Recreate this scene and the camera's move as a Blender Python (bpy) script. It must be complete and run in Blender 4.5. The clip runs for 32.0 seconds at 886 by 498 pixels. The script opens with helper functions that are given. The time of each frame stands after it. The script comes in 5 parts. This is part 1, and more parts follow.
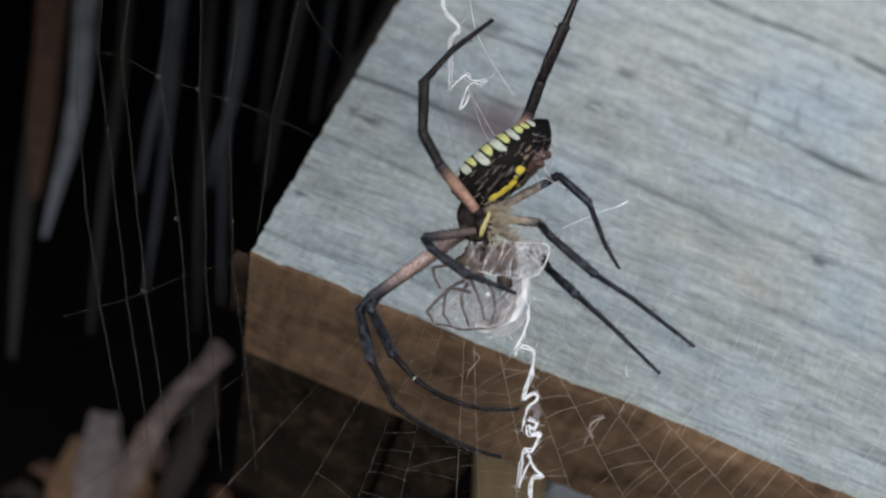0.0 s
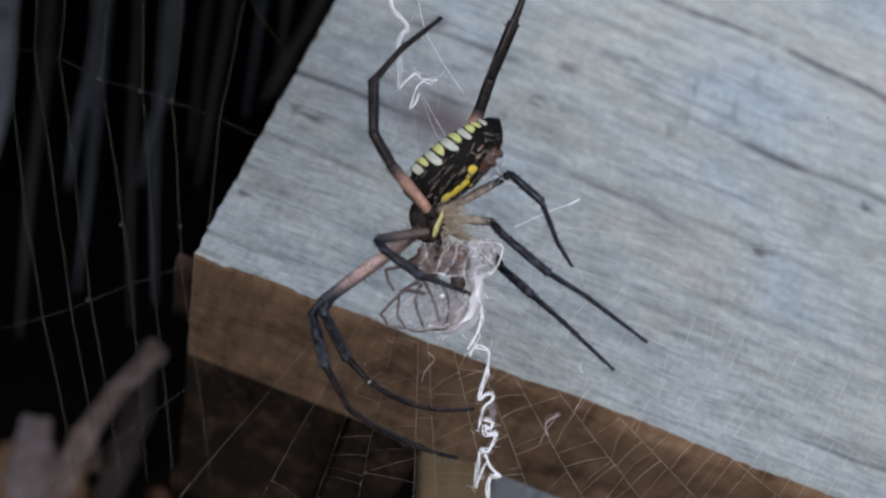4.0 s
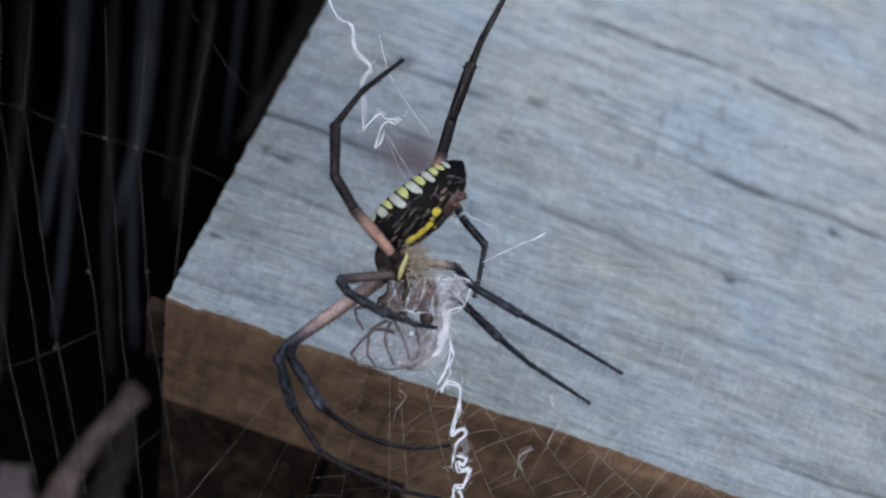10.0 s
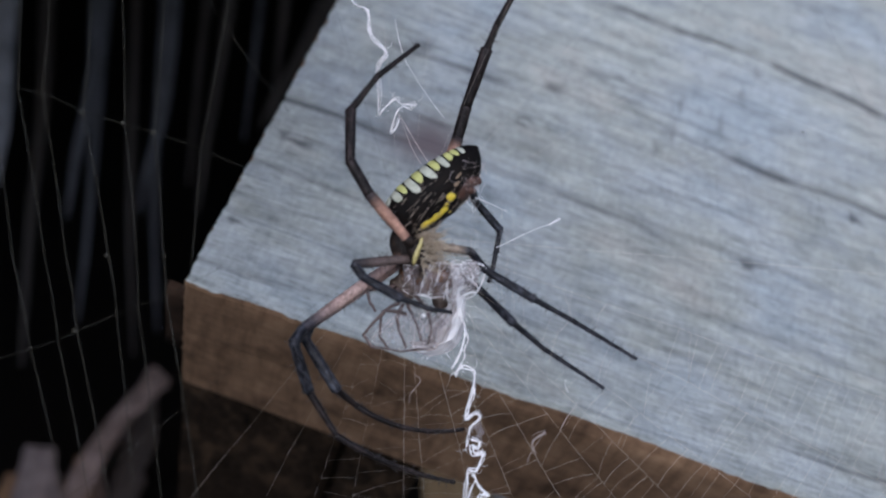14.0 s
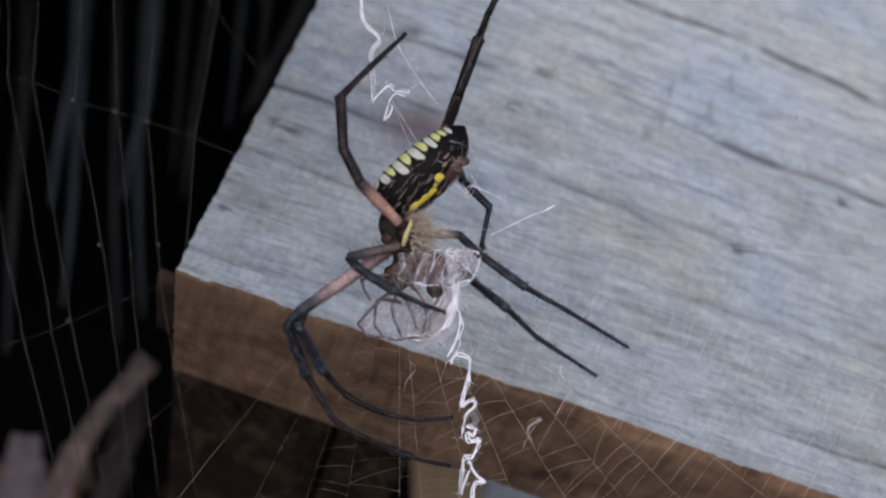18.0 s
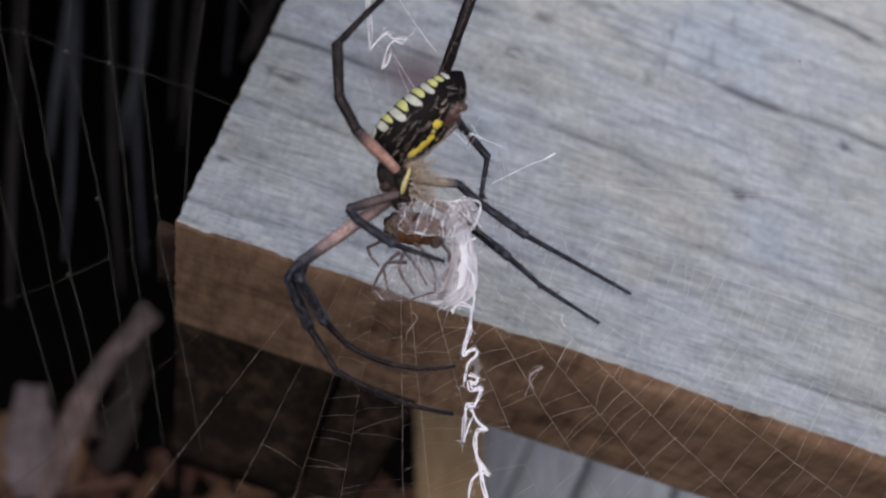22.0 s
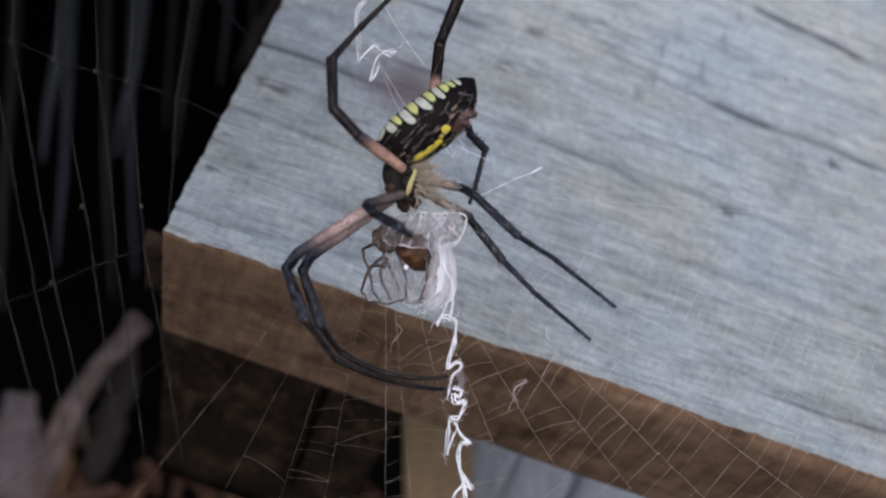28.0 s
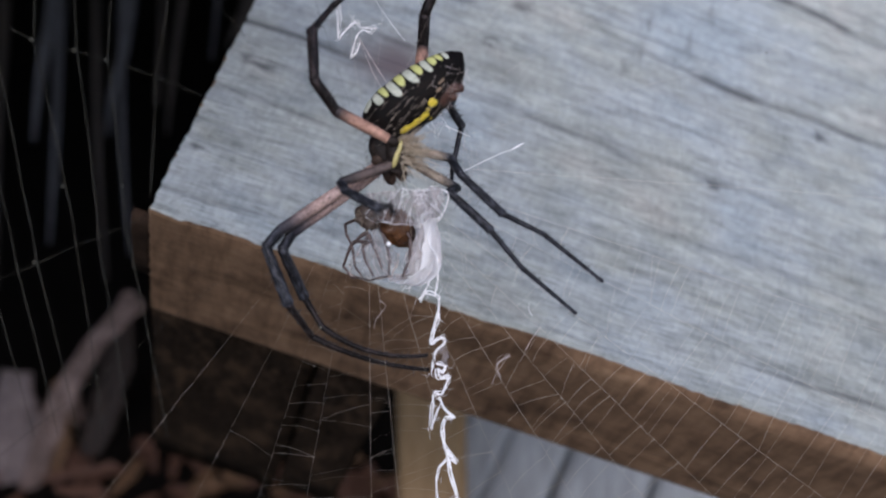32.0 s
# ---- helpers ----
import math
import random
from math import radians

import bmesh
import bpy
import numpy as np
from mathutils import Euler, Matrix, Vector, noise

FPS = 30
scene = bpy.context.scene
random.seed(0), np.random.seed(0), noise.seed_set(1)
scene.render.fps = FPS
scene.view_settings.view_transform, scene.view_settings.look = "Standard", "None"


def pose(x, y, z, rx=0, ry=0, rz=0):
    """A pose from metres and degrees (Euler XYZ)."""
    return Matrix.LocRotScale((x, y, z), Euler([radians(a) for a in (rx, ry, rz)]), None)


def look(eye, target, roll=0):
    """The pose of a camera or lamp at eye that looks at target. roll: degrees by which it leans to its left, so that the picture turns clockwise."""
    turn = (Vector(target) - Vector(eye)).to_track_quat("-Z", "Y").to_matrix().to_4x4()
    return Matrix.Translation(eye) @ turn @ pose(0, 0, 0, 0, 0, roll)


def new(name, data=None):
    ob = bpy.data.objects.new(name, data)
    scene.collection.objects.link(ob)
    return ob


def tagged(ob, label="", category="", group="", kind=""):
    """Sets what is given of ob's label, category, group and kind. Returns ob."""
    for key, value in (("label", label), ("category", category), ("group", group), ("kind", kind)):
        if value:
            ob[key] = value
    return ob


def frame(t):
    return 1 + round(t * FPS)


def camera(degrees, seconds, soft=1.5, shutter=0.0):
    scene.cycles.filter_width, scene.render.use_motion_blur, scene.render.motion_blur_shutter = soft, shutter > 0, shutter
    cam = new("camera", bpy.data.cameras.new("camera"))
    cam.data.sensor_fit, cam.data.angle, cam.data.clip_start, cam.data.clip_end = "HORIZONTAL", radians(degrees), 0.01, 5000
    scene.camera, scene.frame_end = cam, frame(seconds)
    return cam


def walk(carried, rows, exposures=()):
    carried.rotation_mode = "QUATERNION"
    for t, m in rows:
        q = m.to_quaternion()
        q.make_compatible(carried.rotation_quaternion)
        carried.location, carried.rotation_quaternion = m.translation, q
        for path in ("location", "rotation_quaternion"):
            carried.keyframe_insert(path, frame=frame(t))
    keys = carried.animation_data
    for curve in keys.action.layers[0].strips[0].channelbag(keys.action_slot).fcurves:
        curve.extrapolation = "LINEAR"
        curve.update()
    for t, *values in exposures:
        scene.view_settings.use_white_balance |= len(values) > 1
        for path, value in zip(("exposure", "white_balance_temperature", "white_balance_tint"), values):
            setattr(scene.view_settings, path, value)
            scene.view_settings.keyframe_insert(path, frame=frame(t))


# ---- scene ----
# All lengths below are in millimetres, in the axes of the web: u to the right, v up, w away from the lens.
MM = 0.001
BASE = pose(0, 0, 1.0, -30, 0, 0)
WEB = 125.0  # from the first eye to the web
cam = camera(49.5, 32.0, 1.8)
cam.data.dof.use_dof = True
cam.data.dof.focus_distance = 0.138
cam.data.dof.aperture_fstop = 17
ROWS = [
    (0, 1.12, -0.22, -1.87, 89.510, -2.471, 4.092),
    (0.5, -0.00, 0.09, -1.47, 89.748, -2.078, 3.050),
    (1, -0.61, 0.81, -0.69, 89.892, -1.640, 2.355),
    (1.5, -1.29, 0.75, -0.30, 90.852, -1.541, 1.447),
    (2, -2.34, 0.82, 0.03, 90.691, -1.290, 0.727),
    (2.5, -2.02, 1.21, 0.10, 90.314, -0.938, 0.827),
    (3, 0.48, 1.23, -0.83, 89.401, -1.047, 1.265),
    (3.5, -1.23, 0.95, -0.93, 89.243, -1.442, 0.797),
    (5.5, -0.31, 0.59, 0.22, 88.434, 0.002, -1.065),
    (6, 0.89, 0.22, -0.30, 88.573, 0.156, -1.120),
    (6.5, 1.85, 0.14, -0.49, 88.526, 0.102, -0.822),
    (7, 1.68, 0.15, -0.60, 88.456, 0.106, -0.779),
    (7.5, 1.41, 0.18, -0.56, 88.549, 0.124, -0.898),
    (8, 0.52, 0.41, -0.24, 89.149, 0.130, -1.234),
    (8.5, 0.95, 0.67, -0.15, 89.904, 0.126, -0.877),
    (9, 0.94, 0.37, -0.47, 89.875, 0.126, -0.592),
    (9.5, 0.67, 0.21, -0.36, 90.686, 0.091, -0.832),
    (10, 0.53, -0.07, -0.27, 91.129, 0.120, -0.875),
    (10.5, -0.13, 0.27, 0.01, 90.475, -0.138, -0.191),
    (11, -0.52, 0.45, 0.14, 90.134, 0.015, -0.259),
    (11.5, 0.21, 0.27, -0.08, 89.445, 0.009, -0.054),
    (12, 0.13, 0.06, -0.12, 90.669, -0.112, -0.692),
    (12.5, 0.10, 0.12, 0.02, 90.805, 0.024, -0.748),
    (13, 0.09, 0.04, -0.03, 90.012, -0.008, 0.031),
    (13.5, 0.17, 0.10, -0.27, 89.836, -0.201, 0.303),
    (14, 1.34, -0.57, -0.35, 90.264, -0.061, 0.374),
    (14.5, 2.48, -0.65, -0.85, 90.793, -0.112, 0.570),
    (16.5, 2.32, -0.71, -0.74, 90.098, 0.220, 0.413),
    (17, 1.59, -0.49, -0.50, 89.214, 0.254, 0.491),
    (17.5, 1.65, -0.40, -0.56, 89.006, 0.339, 0.320),
    (18, 0.09, -0.28, 0.04, 89.338, 0.263, -0.517),
    (18.5, 0.07, -0.01, 0.14, 88.933, 0.315, -0.275),
    (19, -1.59, 0.31, 0.31, 89.297, 0.260, -0.917),
    (19.5, -1.00, 0.42, 0.69, 88.339, 0.471, -1.072),
    (20, -1.41, 0.48, 0.81, 87.354, 0.667, -1.524),
    (20.5, -2.57, 0.34, 0.90, 86.659, 0.648, -1.357),
    (21, -1.64, 0.22, 0.73, 86.529, 0.575, -0.599),
    (21.5, 0.63, 0.11, 0.34, 86.583, 0.663, 0.081),
    (22, 0.16, 0.25, 0.36, 86.180, 0.873, -0.484),
    (22.5, 0.13, 0.08, 0.38, 86.035, 0.839, -0.421),
    (23, -0.41, 0.03, 0.27, 86.740, 0.783, -1.127),
    (23.5, 0.71, -0.13, 0.36, 86.787, 0.743, -0.714),
    (24, 3.09, -0.40, -0.08, 85.845, 0.787, 0.429),
    (24.5, 1.28, -0.32, -0.25, 86.988, 0.890, -1.075),
    (25, 0.95, -0.35, -0.02, 87.767, 0.692, -1.037),
    (25.5, 2.97, -0.83, -0.34, 88.107, 0.654, -0.910),
    (27.5, 2.17, 0.03, 0.07, 87.934, 0.159, -1.098),
    (28, 1.17, 0.19, 0.41, 86.901, 0.149, -0.838),
    (28.5, 1.09, 0.23, 0.36, 87.916, 0.050, -1.249),
    (29, 2.57, -0.36, -0.19, 88.745, 0.347, -1.289),
    (29.5, 3.54, -0.17, -0.11, 87.786, 0.234, -0.363),
    (30, 3.64, -0.07, 0.14, 87.004, 0.225, -0.285),
    (30.5, 2.41, -0.15, 0.53, 85.258, 0.202, 0.064),
    (31, 3.97, -0.31, 0.36, 85.208, 0.225, 0.008),
    (31.5, 6.25, -0.79, -0.37, 85.846, 0.529, -0.396),
    (32, 2.91, -0.44, 0.60, 85.416, 0.588, -1.110),
]
walk(cam, [(t, BASE @ pose(x * MM, (y - WEB) * MM, z * MM, rx, ry, rz)) for t, x, y, z, rx, ry, rz in ROWS],
     [(0.0, 0.25, 6500, 7), (1.5, 0.19, 6400, 9), (2.5, 0.17, 6300, 12), (3.5, 0.16, 6250, 12), (6.0, 0.16, 6100, 14), (9.0, 0.13, 5830, 10), (11.0, 0.1, 5880, 13), (14.0, 0.08, 5970, 15), (17.0, 0.1, 6200, 19), (20.0, 0.1, 6350, 20), (23.0, 0.17, 6550, 20), (25.0, 0.17, 6450, 17), (28.0, 0.16, 6250, 17), (30.0, 0.14, 6050, 13), (31.0, 0.19, 6100, 16), (32.0, 0.21, 6200, 17)])

# ---- light: an overcast sky, open behind and above the lens ----
world = bpy.data.worlds.new("sky")
scene.world = world
world.use_nodes = True
wn = world.node_tree
sky = wn.nodes.new("ShaderNodeTexSky")
sky.sky_type = "NISHITA"
sky.sun_disc = False
sky.sun_elevation, sky.sun_rotation = radians(52), radians(150)
sky.air_density, sky.dust_density = 1.3, 2.0
wn.links.new(sky.outputs[0], wn.nodes["Background"].inputs[0])
wn.nodes["Background"].inputs[1].default_value = 0.15
sun = new("sun", bpy.data.lights.new("sun", "SUN"))
sun.data.energy, sun.data.angle, sun.data.color = 1.3, radians(25), (1.0, 0.97, 0.92)
sun.matrix_world = look((-0.9, -1.6, 3.2), (0, 0, 1))


# ---- materials ----
def material(name, rough=0.8, metal=0.0):
    m = bpy.data.materials.new(name)
    m.use_nodes = True
    b = m.node_tree.nodes["Principled BSDF"]
    b.inputs["Roughness"].default_value, b.inputs["Metallic"].default_value = rough, metal
    return m, m.node_tree, b


def node(nt, kind, **values):
    n = nt.nodes.new(kind)
    for key, value in values.items():
        n.inputs[key.replace("_", " ")].default_value = value
    return n


def ramp(nt, source, stops):
    r = nt.nodes.new("ShaderNodeValToRGB")
    els = r.color_ramp.elements
    while len(els) < len(stops):
        els.new(0.5)
    for e, (at, c) in zip(els, stops):
        e.position, e.color = at, (*c, 1)
    nt.links.new(source, r.inputs[0])
    return r.outputs[0]


def noise_of(nt, size, stretch=(1, 1, 1), detail=6.0, rough=0.6, turn=(0, 0, 0), coords="Object", twist=0.0):
    """Noise whose features are about `size` mm, drawn out along the axes by `stretch`."""
    co = nt.nodes.new("ShaderNodeTexCoord")
    mp = nt.nodes.new("ShaderNodeMapping")
    mp.inputs["Scale"].default_value = [1000.0 / size / s for s in stretch]
    mp.inputs["Rotation"].default_value = [radians(a) for a in turn]
    nt.links.new(co.outputs[coords], mp.inputs[0])
    n = node(nt, "ShaderNodeTexNoise", Scale=1.0, Detail=detail, Roughness=rough, Distortion=twist)
    nt.links.new(mp.outputs[0], n.inputs["Vector"])
    return n.outputs[0]


def mixed(nt, a, b, fac, mode="MIX"):
    m = nt.nodes.new("ShaderNodeMix")
    m.data_type, m.blend_type = "RGBA", mode
    for source, slot in ((fac, 0), (a, 6), (b, 7)):
        if hasattr(source, "is_output"):
            nt.links.new(source, m.inputs[slot])
        elif slot == 0:
            m.inputs[0].default_value = source
        else:
            m.inputs[slot].default_value = (*source, 1)
    return m.outputs[2]


def bump(nt, b, source, strength, height):
    n = node(nt, "ShaderNodeBump", Strength=strength, Distance=height * MM)
    nt.links.new(source, n.inputs["Height"])
    nt.links.new(n.outputs[0], b.inputs["Normal"])
    return n


def plain(name, dark, light, size=1.0, rough=0.8, relief=0.1, stretch=(1, 1, 1), mid=None, gloss=0.5):
    """A mottled surface between two colours, with grain at two scales."""
    m, nt, b = material(name, rough)
    b.inputs["Specular IOR Level"].default_value = gloss
    big, small = noise_of(nt, size, stretch), noise_of(nt, size * 0.22, stretch, 3.0)
    stops = [(0.3, dark), (0.7, light)] if mid is None else [(0.28, dark), (0.5, mid), (0.72, light)]
    c = mixed(nt, ramp(nt, big, stops), ramp(nt, small, [(0.3, dark), (0.7, light)]), 0.35)
    nt.links.new(c, b.inputs["Base Color"])
    bump(nt, b, small, 0.6, relief)
    return m


def weathered_wood():
    """Silver-grey weathered timber: long fine grain, thin dark lines, cross ripples, blue and tan patches, grime in the checks."""
    m, nt, b = material("weathered_grey_timber", 0.85)
    fine = noise_of(nt, 0.6, (8, 1, 1), 6.0, 0.66, (0, 0, 0.8))
    long = noise_of(nt, 1.5, (14, 1, 1), 5.0, 0.62, (0, 0, -0.7), twist=0.4)
    lines = noise_of(nt, 3.4, (16, 1, 1), 7.0, 0.72, (0, 0, 0.4), twist=0.6)
    ripple = noise_of(nt, 1.0, (1, 2.6, 1), 4.0, 0.6, (0, 0, 9))
    patch = noise_of(nt, 26, (1.5, 1, 1), 5.0)
    blot = noise_of(nt, 5, (2.2, 1, 1), 5.0, 0.65)
    speck = noise_of(nt, 0.45, (3.0, 1, 1), 2.0)
    saw = noise_of(nt, 4.0, (1, 6, 1), 3.0, 0.5, (0, 0, 14))
    c = ramp(nt, fine, [(0.28, (0.165, 0.176, 0.173)), (0.42, (0.30, 0.318, 0.318)), (0.72, (0.43, 0.452, 0.458))])
    c = mixed(nt, c, ramp(nt, long, [(0.30, (0.50, 0.49, 0.46)), (0.44, (0.86, 0.86, 0.85)), (0.6, (1, 1, 1))]), 0.34, "MULTIPLY")
    c = mixed(nt, c, ramp(nt, lines, [(0.36, (0.42, 0.41, 0.40)), (0.43, (0.88, 0.87, 0.86)), (0.5, (1.03, 1.03, 1.03))]), 0.36, "MULTIPLY")
    c = mixed(nt, c, ramp(nt, ripple, [(0.34, (0.72, 0.73, 0.74)), (0.58, (1.07, 1.07, 1.07))]), 0.55, "MULTIPLY")
    c = mixed(nt, c, ramp(nt, blot, [(0.34, (0.66, 0.68, 0.69)), (0.55, (1.04, 1.04, 1.04))]), 0.7, "MULTIPLY")
    c = mixed(nt, c, ramp(nt, patch, [(0.34, (0.86, 0.93, 1.0)), (0.45, (0.95, 0.975, 0.99)), (0.55, (0.95, 0.96, 0.91)), (0.68, (1.05, 0.99, 0.92))]), 0.95, "MULTIPLY")
    c = mixed(nt, c, ramp(nt, speck, [(0.28, (0.55, 0.55, 0.55)), (0.4, (1, 1, 1))]), 0.35, "MULTIPLY")
    c = mixed(nt, c, ramp(nt, saw, [(0.32, (0.8, 0.82, 0.83)), (0.5, (1, 1, 1))]), 0.4, "MULTIPLY")
    c = mixed(nt, c, (1.00, 0.995, 0.975), 1.0, "MULTIPLY")
    grime = nt.nodes.new("ShaderNodeAttribute")
    grime.attribute_name = "grime"
    c = mixed(nt, c, (0.042, 0.044, 0.048), grime.outputs["Fac"])
    # uneven light over the plank's face, painted as a brighter tint
    face_light = nt.nodes.new("ShaderNodeAttribute")
    face_light.attribute_name = "face_light"
    c = mixed(nt, c, mixed(nt, c, (1.25, 1.26, 1.275), 1.0, "MULTIPLY"), face_light.outputs["Fac"])
    rust = nt.nodes.new("ShaderNodeAttribute")
    rust.attribute_name = "rust"
    c = mixed(nt, c, (0.125, 0.102, 0.106), rust.outputs["Fac"])
    nt.links.new(c, b.inputs["Base Color"])
    bump(nt, b, fine, 0.35, 0.1)
    return m


def brown_wood():
    m, nt, b = material("raw_brown_timber", 0.85)
    b.inputs["Specular IOR Level"].default_value = 0.2
    fine = noise_of(nt, 0.7, (9, 1, 1), 6.0, 0.6)
    patch = noise_of(nt, 11, (1.5, 1, 1), 5.0, 0.65)
    upright = noise_of(nt, 3.2, (1, 1, 5), 5.0, 0.65)
    c = ramp(nt, fine, [(0.22, (0.150, 0.090, 0.054)), (0.5, (0.178, 0.110, 0.067)), (0.8, (0.210, 0.135, 0.085))])
    c = mixed(nt, c, ramp(nt, patch, [(0.32, (0.30, 0.27, 0.25)), (0.48, (0.92, 0.88, 0.85)), (0.66, (1.3, 1.28, 1.25))]), 0.85, "MULTIPLY")
    c = mixed(nt, c, ramp(nt, upright, [(0.34, (0.42, 0.39, 0.37)), (0.5, (0.9, 0.89, 0.88)), (0.6, (1.05, 1.05, 1.05))]), 0.75, "MULTIPLY")
    nt.links.new(c, b.inputs["Base Color"])
    bump(nt, b, fine, 0.4, 0.12)
    return m


def thin(name, colour, see=0.5, glow_through=0.5, rough=0.5, size=1.0, dark=None):
    """A thin film or fibre: part clear, part scattering light through."""
    m, nt, b = material(name, rough)
    b.inputs["Base Color"].default_value = (*colour, 1)
    if dark:
        nt.links.new(ramp(nt, noise_of(nt, size), [(0.35, dark), (0.65, colour)]), b.inputs["Base Color"])
    tr, tl, mx, my = (nt.nodes.new("ShaderNode" + k) for k in ("BsdfTransparent", "BsdfTranslucent", "MixShader", "MixShader"))
    tl.inputs[0].default_value = (*colour, 1)
    mx.inputs[0].default_value, my.inputs[0].default_value = glow_through, see
    nt.links.new(b.outputs[0], mx.inputs[1])
    nt.links.new(tl.outputs[0], mx.inputs[2])
    nt.links.new(mx.outputs[0], my.inputs[1])
    nt.links.new(tr.outputs[0], my.inputs[2])
    nt.links.new(my.outputs[0], nt.nodes["Material Output"].inputs[0])
    return m


def leg_skin(name, hip, foot, band):
    """Leg cuticle that turns from one colour at the hip to another at the far end, with faint bands and grey down."""
    m, nt, b = material(name, 0.5)
    b.inputs["Specular IOR Level"].default_value = 0.2
    co = nt.nodes.new("ShaderNodeTexCoord")
    sep = nt.nodes.new("ShaderNodeSeparateXYZ")
    nt.links.new(co.outputs["Generated"], sep.inputs[0])
    c = ramp(nt, sep.outputs[2], [(0.0, hip), (0.62, hip), (0.9, foot), (1.0, foot)])
    c = mixed(nt, c, ramp(nt, noise_of(nt, 0.55, (1, 1, 3), 5.0, 0.7), [(0.46, (0, 0, 0)), (0.56, tuple(k * 0.35 for k in band)), (0.7, band)]), 0.75, "ADD")
    c = mixed(nt, c, ramp(nt, noise_of(nt, 0.22, (1, 1, 2)), [(0.34, (0.2, 0.2, 0.2)), (0.6, (1, 1, 1))]), 0.5, "MULTIPLY")
    c = mixed(nt, c, ramp(nt, noise_of(nt, 2.2, (1, 1, 1), 3.0), [(0.36, (0.45, 0.42, 0.42)), (0.58, (1, 1, 1))]), 0.7, "MULTIPLY")
    nt.links.new(c, b.inputs["Base Color"])
    bump(nt, b, noise_of(nt, 0.2), 0.5, 0.06)
    return m


GREY_WOOD, BROWN_WOOD = weathered_wood(), brown_wood()
# bearer timber with the deep shade under the plank put into its colour
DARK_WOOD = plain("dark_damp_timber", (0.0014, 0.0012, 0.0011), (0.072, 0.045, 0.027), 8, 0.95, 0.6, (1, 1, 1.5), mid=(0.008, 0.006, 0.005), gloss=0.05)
# near-black that holds the unlit depth of the hollow in its colour
HOLLOW_BLACK = plain("black_rotten_timber", (0.0002, 0.0002, 0.0002), (0.0012, 0.001, 0.0009), 9, 1.0, 0.3, gloss=0.0)
# soil almost black: the hollow's missing light is put into the colour
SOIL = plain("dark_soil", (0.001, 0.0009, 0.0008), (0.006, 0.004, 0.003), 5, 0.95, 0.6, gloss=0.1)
# cleat's brown, darkened in the colour for its place in shade
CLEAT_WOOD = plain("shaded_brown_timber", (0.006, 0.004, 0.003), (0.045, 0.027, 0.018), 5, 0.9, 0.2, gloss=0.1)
TAN_WOOD = plain("tan_cut_timber", (0.20, 0.115, 0.05), (0.36, 0.235, 0.12), 4, 0.8, 0.2, (1, 1, 6))
PALE_WOOD = plain("pale_grey_timber", (0.20, 0.205, 0.21), (0.46, 0.47, 0.48), 4, 0.85, 0.2, (1, 1, 9))
DEAD_LEAF = plain("dead_leaf", (0.03, 0.017, 0.013), (0.30, 0.215, 0.195), 13, 0.8, 0.5, mid=(0.12, 0.078, 0.065))
MAUVE_LEAF = plain("mauve_grey_leaf", (0.05, 0.036, 0.036), (0.24, 0.185, 0.18), 11, 0.8, 0.4)
RED_LEAF = plain("russet_leaf", (0.026, 0.011, 0.007), (0.15, 0.066, 0.038), 9, 0.8, 0.2)
# dimmer russet for leaves in shade, the shade put into the colour
DARK_LEAF = plain("shade_dark_russet_leaf", (0.006, 0.004, 0.003), (0.034, 0.019, 0.014), 9, 0.8, 0.4)
OCHRE_LEAF = plain("ochre_leaf", (0.035, 0.019, 0.009), (0.22, 0.115, 0.055), 8, 0.8, 0.2)
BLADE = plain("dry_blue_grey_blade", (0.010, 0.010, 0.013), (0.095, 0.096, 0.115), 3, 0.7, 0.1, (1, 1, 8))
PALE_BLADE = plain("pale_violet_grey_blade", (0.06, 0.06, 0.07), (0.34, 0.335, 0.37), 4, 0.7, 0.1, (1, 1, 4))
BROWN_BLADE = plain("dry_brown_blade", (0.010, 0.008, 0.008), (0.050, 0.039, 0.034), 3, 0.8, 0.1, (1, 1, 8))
SILK = thin("white_silk", (0.97, 0.955, 0.96), 0.0, 0.08, 0.5)
FINE_SILK = thin("fine_silk", (0.80, 0.71, 0.61), 0.22, 0.4, 0.4)
PINK_SILK = thin("pinkish_silk", (0.72, 0.62, 0.58), 0.15, 0.3, 0.5)
DIM_SILK = thin("dull_olive_silk", (0.125, 0.12, 0.095), 0.45, 0.4, 0.6)
BLACK_SKIN = plain("black_velvet_cuticle", (0.0016, 0.0014, 0.0014), (0.010, 0.0055, 0.004), 0.5, 0.55, 0.08, (1, 1, 5), mid=(0.0025, 0.0018, 0.0017), gloss=0.1)
HEAD_SKIN = plain("grey_downy_cuticle", (0.003, 0.0025, 0.0025), (0.055, 0.038, 0.03), 0.9, 0.6, 0.08, mid=(0.010, 0.007, 0.006), gloss=0.2)
YELLOW = plain("bright_yellow_cuticle", (0.50, 0.34, 0.02), (0.80, 0.64, 0.07), 0.8, 0.4, 0.05)
STRAW = plain("straw_yellow_cuticle", (0.30, 0.24, 0.07), (0.74, 0.66, 0.30), 0.8, 0.45, 0.05)
LIME = plain("pale_lime_cuticle", (0.42, 0.42, 0.12), (0.64, 0.64, 0.27), 0.7, 0.4, 0.05)
CREAM = plain("cream_cuticle", (0.30, 0.31, 0.23), (0.62, 0.63, 0.53), 0.7, 0.45, 0.05)
RUST = plain("russet_spinneret", (0.02, 0.008, 0.006), (0.13, 0.058, 0.04), 0.6, 0.5, 0.06)
TAN_SKIN = plain("tan_downy_cuticle", (0.12, 0.075, 0.045), (0.42, 0.31, 0.21), 0.5, 0.7, 0.08)
